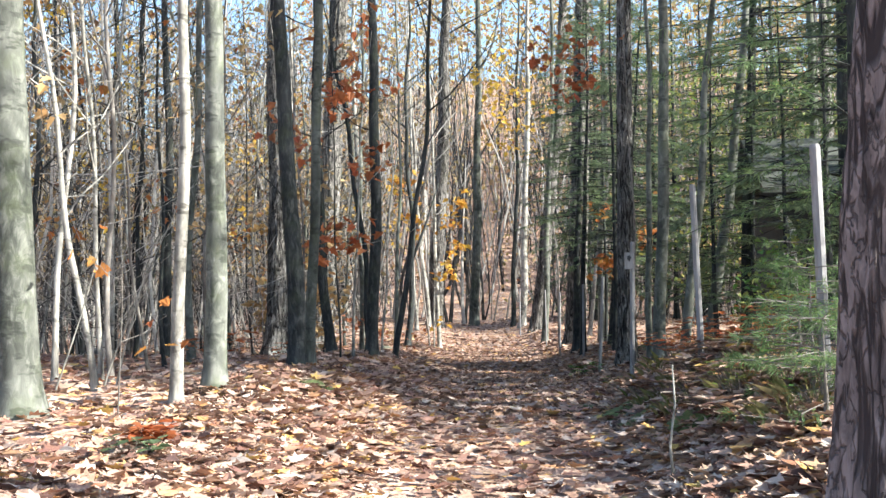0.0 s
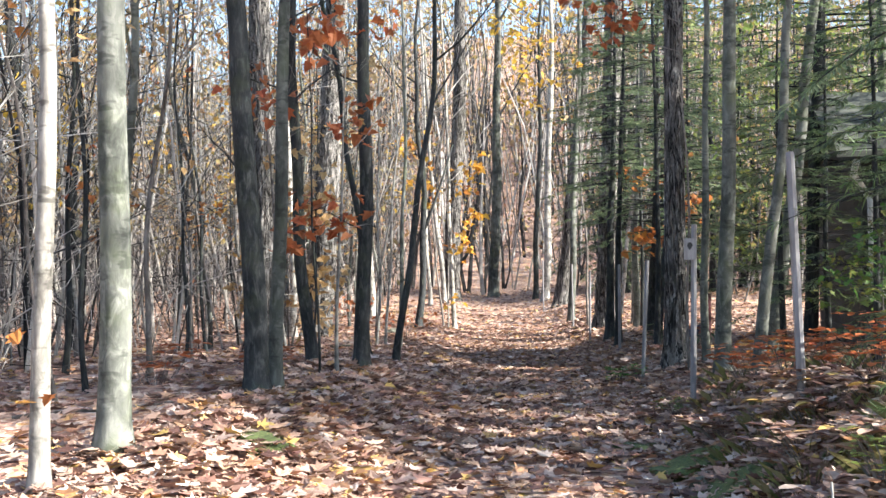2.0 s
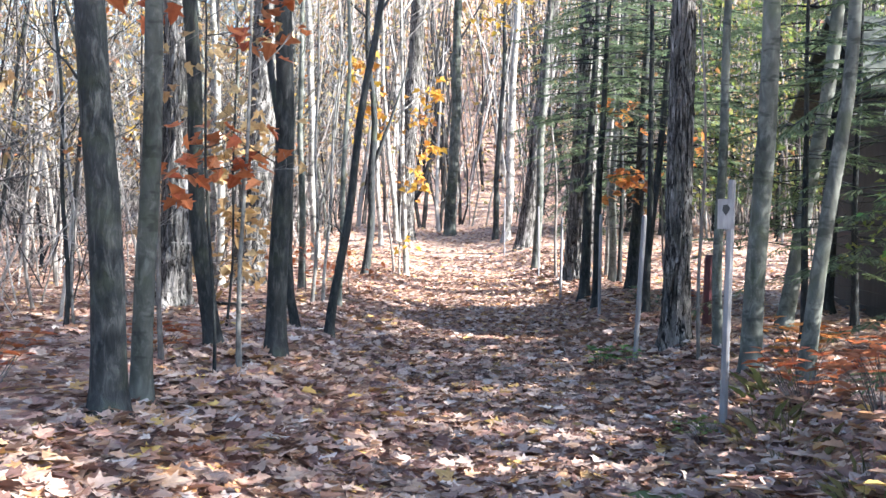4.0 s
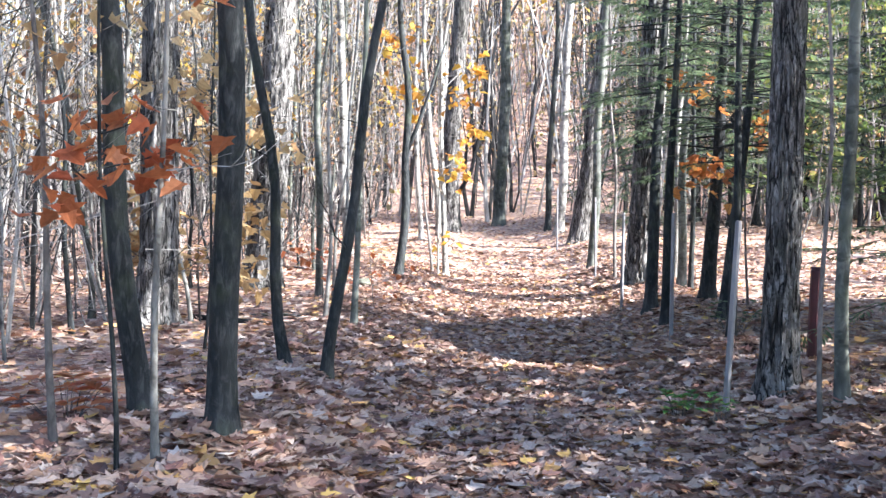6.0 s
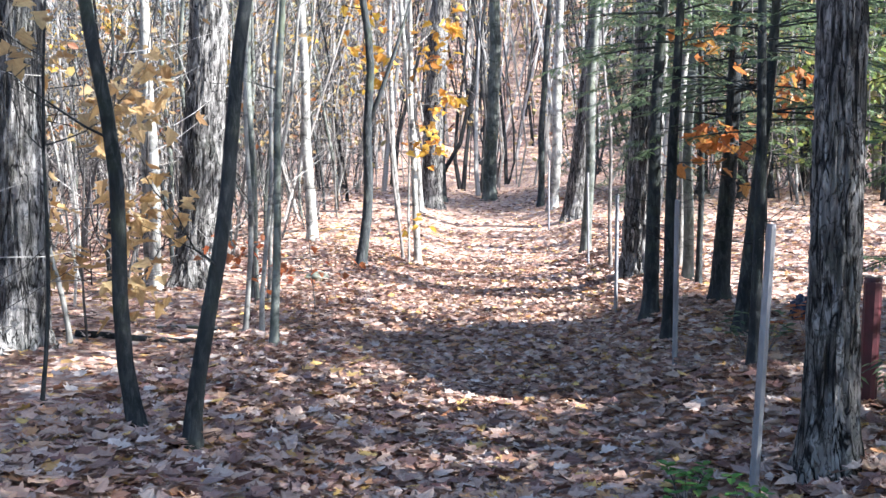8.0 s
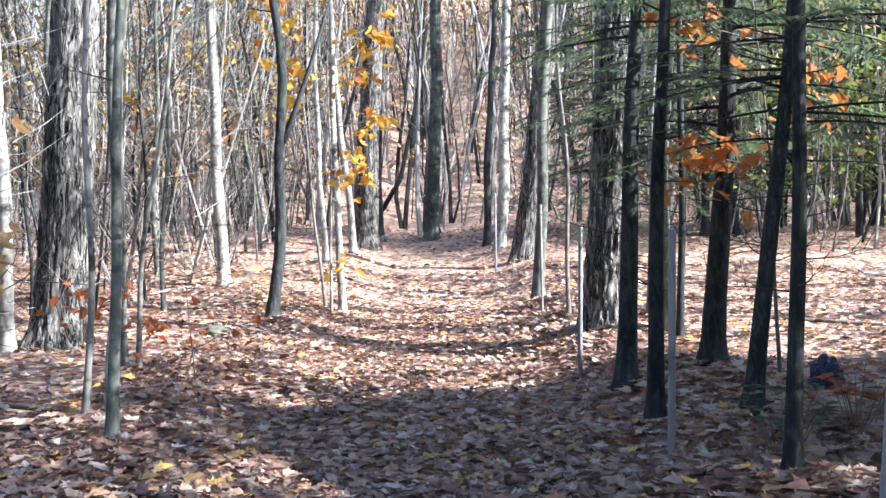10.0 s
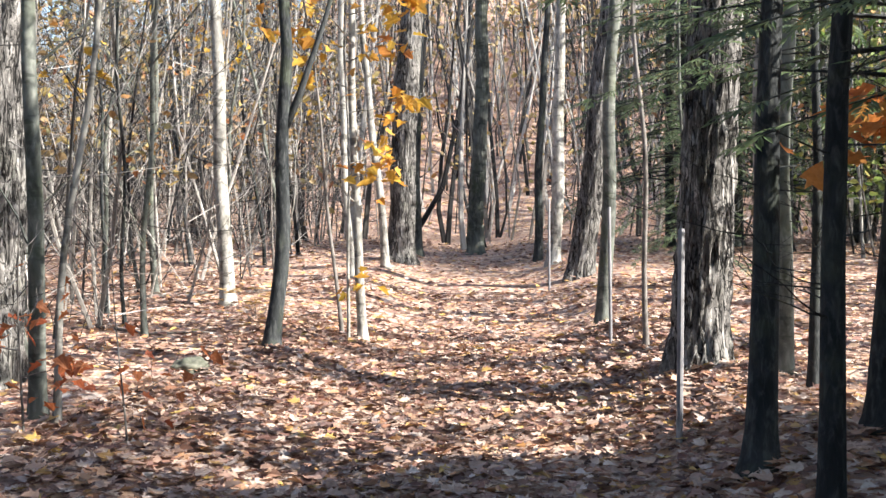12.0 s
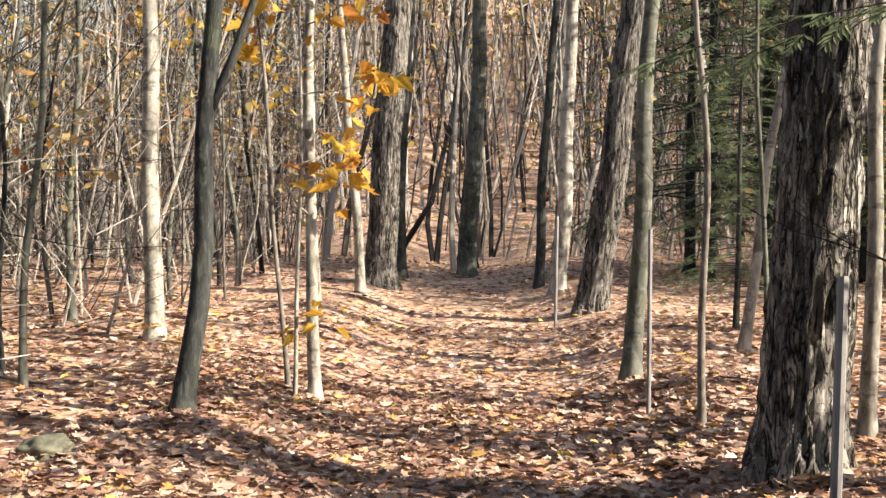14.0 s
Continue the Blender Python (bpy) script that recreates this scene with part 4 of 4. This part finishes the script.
def herb(x, y, n, size, mat, label, name="seedling", category="plant", seed=0, high=.18, spread=.14):
    rng = random.Random(seed + 5)
    random.seed(seed)
    root = thing(name, x, y, hz(x, y), label, category)
    st, lf = Build(), Build()
    for i in range(n):
        a, rr = rng.uniform(0, 6.28), spread * rng.random() ** .5
        top = Vector((rr * math.cos(a), rr * math.sin(a), high * rng.uniform(.4, 1.1)))
        st.tube([(top.x * .3, top.y * .3, -.02), top * .7, top], [.003, .002, .0015], 3, False)
        for j in range(3):
            aa = a + j * 2.1 + rng.uniform(-.4, .4)
            lf.leaf(top, (math.cos(aa), math.sin(aa), rng.uniform(-.2, .3)), (0, 0, 1), size * rng.uniform(.7, 1.2), False)
    part("stem", st, TWIG, root, kind="stuff")
    part("foliage", lf, mat, root, kind="stuff")


herb(1.38, 15.2, 16, .07, GREEN, "low bright green plant at the path's edge", seed=1)
herb(1.62, 14.8, 10, .06, GREEN, "low bright green plant beside a stake", seed=2)
herb(-1.08, 5.5, 10, .08, NEEDLE, "low grey-green plant among leaves", seed=3, high=.1)
herb(-1.15, 5.95, 22, .1, RUSSET, "clump of rust-brown oak leaves standing up", "leaf_clump", "leaves", 4, .14, .16)
for n, (x, y) in enumerate(((2.3, 7.9), (2.2, 9.0), (2.0, 7.2), (2.45, 7.0), (2.05, 8.4), (2.5, 8.8), (2.1, 6.5), (2.35, 9.6), (1.85, 9.9), (2.6, 7.6))):
    herb(x, y, 34, .1, FALLEN, "heap of brown and russet leaves on the bank", "leaf_clump", "leaves", 30 + n, .13, .26)
herb(2.1, 18.05, 24, .07, NEEDLE, "low dark green seedling under the hemlocks", seed=7, high=.3, spread=.25)
herb(-1.9, 12.9, 20, .1, RUSSET, "russet leaves caught on a low twig", "leaf_clump", "leaves", 8, .2, .3)
herb(-2.3, 11.0, 22, .1, RUSSET, "russet leaves caught on low twigs", "leaf_clump", "leaves", 9, .3, .4)
herb(2.75, 13.5, 22, .1, ORANGE, "orange leaves on low twigs beside the trunks", "leaf_clump", "leaves", 10, .3, .35)
herb(2.62, 18.6, 20, .1, RUSSET, "red-brown leaves on low twigs", "leaf_clump", "leaves", 11, .3, .3)
herb(-2.75, 26.6, 22, .1, TAN, "dry tan leaves on low twigs in the sun", "leaf_clump", "leaves", 12, .3, .4)
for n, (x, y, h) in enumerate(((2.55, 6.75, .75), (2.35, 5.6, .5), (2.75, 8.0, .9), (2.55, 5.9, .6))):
    conifer(x, y, h, .012, .08, .3, TWIG, PINE_SUN_NEEDLE, "pine_seedling", "light green pine seedling on the bank", seed=60 + n, size=.12, flat=False, per=5, step=.07, dead=0, group="pine seedlings on the bank")


def stick(name, pts, r, mat, label, category="branch"):
    x, y = pts[0][0], pts[0][1]
    z = hz(x, y)
    root = thing(name, x, y, z, label, category)
    b = Build()
    n = len(pts)
    b.tube([(px - x, py - y, pz - z) for px, py, pz in pts], [r * (1 - .6 * i / (n - 1)) for i in range(n)], 7)
    part("stem", b, mat, root, smooth=True)


def lying(name, x, y, ang, ln, r, mat, label):
    a = radians(ang)
    pts = []
    for i in range(7):
        px, py = x + math.cos(a) * ln * i / 6, y + math.sin(a) * ln * i / 6 + .05 * math.sin(i * 1.7)
        pts.append((px, py, hz(px, py) + r * .6))
    stick(name, pts, r, mat, label)


stick("thin_stick", [(1.65, 5.95, hz(1.65, 5.95) - .05), (1.63, 5.95, hz(1.65, 5.95) + .2), (1.66, 5.96, hz(1.65, 5.95) + .42), (1.65, 5.96, hz(1.65, 5.95) + .62)], .009, PALE, "thin pale stick standing in the leaves")
lying("fallen_branch", -3.3, 18.7, 5, 1.3, .035, DARK, "dark fallen branch lying in leaves")
lying("fallen_branch", -2.9, 19.5, -20, 1.6, .02, GREY, "grey fallen branch lying in leaves")
lying("fallen_branch", -3.0, 20.9, -65, 1.4, .014, TWIG, "thin bent branch on the leaves")
lying("fallen_branch", -2.6, 9.3, 20, 1.2, .016, TWIG, "thin dead branch on the bank")
lying("fallen_branch", 3.2, 23.8, -12, 1.8, .025, TWIG, "dead branch in the sunlit clearing")
lying("fallen_branch", -5.2, 29.0, 15, 2.2, .03, TWIG, "dead branch lying in the sunlit wood")
lying("fallen_branch", -4.5, 25.9, 0, 1.6, .02, TWIG, "dead branch lying in the sunlit wood")

bag = thing("blue_sheeting", 2.75, 19.8, hz(2.75, 19.8), "crumpled dark blue plastic sheeting beside a hemlock", "sheeting")
bm = bmesh.new()
bmesh.ops.create_icosphere(bm, subdivisions=4, radius=1)
for v in bm.verts:
    c = v.co * (1 + .35 * noise.noise(v.co * 2.4) + .18 * noise.noise(v.co * 6))
    v.co = Vector((c.x * .1, c.y * .1, max(c.z, -.6) * .13 + .06))
me = bpy.data.meshes.new("sheet")
bm.to_mesh(me)
bm.free()
me.materials.append(BLUECLOTH)
new("sheet", me).parent = bag

# ---------------------------------------------------------------- undergrowth on the bank and before the shed
LIME = leafy("yellow_green_leaf", ((0, (.12, .19, .05)), (.5, (.2, .25, .07)), (1, (.3, .28, .08))), .5)
for n, (x, y, h) in enumerate(((3.55, 12.6, 1.3), (3.95, 13.6, 1.7), (4.35, 14.8, 1.9), (4.1, 15.6, 1.5), (4.7, 15.4, 2.1), (3.8, 11.9, 1.1))):
    sapling(x, y, h, .01, .06 * (-1) ** n, LIME if n % 2 else GREEN, ((h * .3, 0, .45, 18), (h * .45, 170, .5, 22), (h * .6, 70, .45, 22), (h * .8, 250, .4, 18)), TWIG, .08,
            "low shrub with green leaves before the shed", name="shrub", seed=80 + n)
for n, (x, y, h) in enumerate(((6.2, 22.5, 6.5), (6.6, 29.0, 6.0), (8.4, 31.0, 7.0), (6.0, 27.5, 6.0))):
    sapling(x, y, h, .03, .03 * (-1) ** n, LIME, ((1.6, 0, .9, 22), (2.3, 180, 1.0, 24), (3.0, 60, 1.0, 22), (3.8, 240, 1.0, 16), (4.6, 120, .9, 12)), TWIG, .12,
            "young tree with yellow-green leaves in the sun", seed=90 + n)
woods("clearing_wood", 70, (4.8, 13, 31.5, 41), (5, 9), (.015, .04), 10, 61, "slim stems beyond the sunlit clearing", FAR_STEM, off_path)
far_foliage("clearing_foliage", 800, (4.5, 13, 31.5, 41), .8, 8, .15, 62, "sunlit yellow-green leaves beyond the clearing", LIME, 9, .45)
for n, (x, y, hi) in enumerate(((2.35, 10.3, .3), (2.7, 9.4, .34), (2.95, 10.6, .4), (2.25, 11.4, .25), (3.1, 9.0, .4), (2.8, 11.6, .35))):
    herb(x, y, 30, .09, RUSSET, "russet low growth with dry leaves on the bank", "undergrowth", "plant", 50 + n, hi, .3)
for n, (x, y, hi) in enumerate(((2.2, 7.35, .2), (2.55, 7.25, .26), (2.75, 8.7, .4), (2.95, 8.1, .45), (1.75, 11.6, .12), (2.45, 5.95, .3))):
    herb(x, y, 30, .045, GREEN if n % 2 else LIME, "small-leaved green plant on the bank", "seedling", "plant", 60 + n, hi, .22)
for n, (x, y, k) in enumerate(((2.05, 10.9, .3), (2.3, 12.1, .34), (2.6, 10.1, .36), (2.15, 11.9, .3), (1.95, 11.2, .26))):
    blade_tuft("grass_tuft", x, y, 36, k * .75, SEDGE, "dry olive-brown sedge on the bank", "grass", .16, .8, 40 + n)

# ---------------------------------------------------------------- leaf litter
def litter(name, count, xr, yr, size, lobes, seed, label, lift=.04):
    rng = random.Random(seed)
    random.seed(seed)
    b = Build()
    for i in range(count):
        y = rng.uniform(*yr)
        x = float(along(XC, y)) + rng.uniform(*xr)
        if y < 10 and abs(x - float(along(XC, y))) < .8 and rng.random() < .7:
            continue
        z = hz(x, y) + rng.uniform(.002, lift)
        a = rng.uniform(0, 6.28)
        t = .5
        b.leaf((x, y, z), (math.cos(a), math.sin(a), rng.uniform(-.15, .3)), (rng.uniform(-t, t), rng.uniform(-t, t), 1), size * rng.uniform(.55, 1.3) * (1 if y < 18 else .8), lobes)
    ob = new(name, b.mesh(name, FALLEN))
    ob.parent = ground
    return tagged(ob, label, "", "", "stuff")


litter("leaf_litter", 44000, (-2.4, 2.4), (2.0, 27), .098, True, 11, "fallen brown, tan and red leaves on the path")
litter("bank_litter", 34000, (-8, 6), (2.0, 31), .1, True, 12, "fallen leaves on the banks")
litter("far_litter", 16000, (-14, 11), (24, 46), .12, False, 13, "fallen leaves farther along the path")

# single leaves lying nearest the walk
rng = random.Random(21)
random.seed(21)
shapes = []
for n in range(8):
    b = Build()
    b.leaf((0, 0, 0), (1, 0, .1), (rng.uniform(-.3, .3), rng.uniform(-.3, .3), 1), 1.0)
    shapes.append(b.mesh("leaf", FALLEN))
for n in range(290):
    y = rng.uniform(4.5, 22)
    x = float(along(XC, y)) + rng.uniform(-1.6, 1.6)
    ob = new("leaf", shapes[n % 8])
    k = rng.uniform(.06, .1)
    ob.matrix_basis = pose(x, y, hz(x, y) + .025, rng.uniform(-14, 14), rng.uniform(-14, 14), rng.uniform(0, 360)) @ Matrix.Scale(k, 4)
    ob.parent = ground
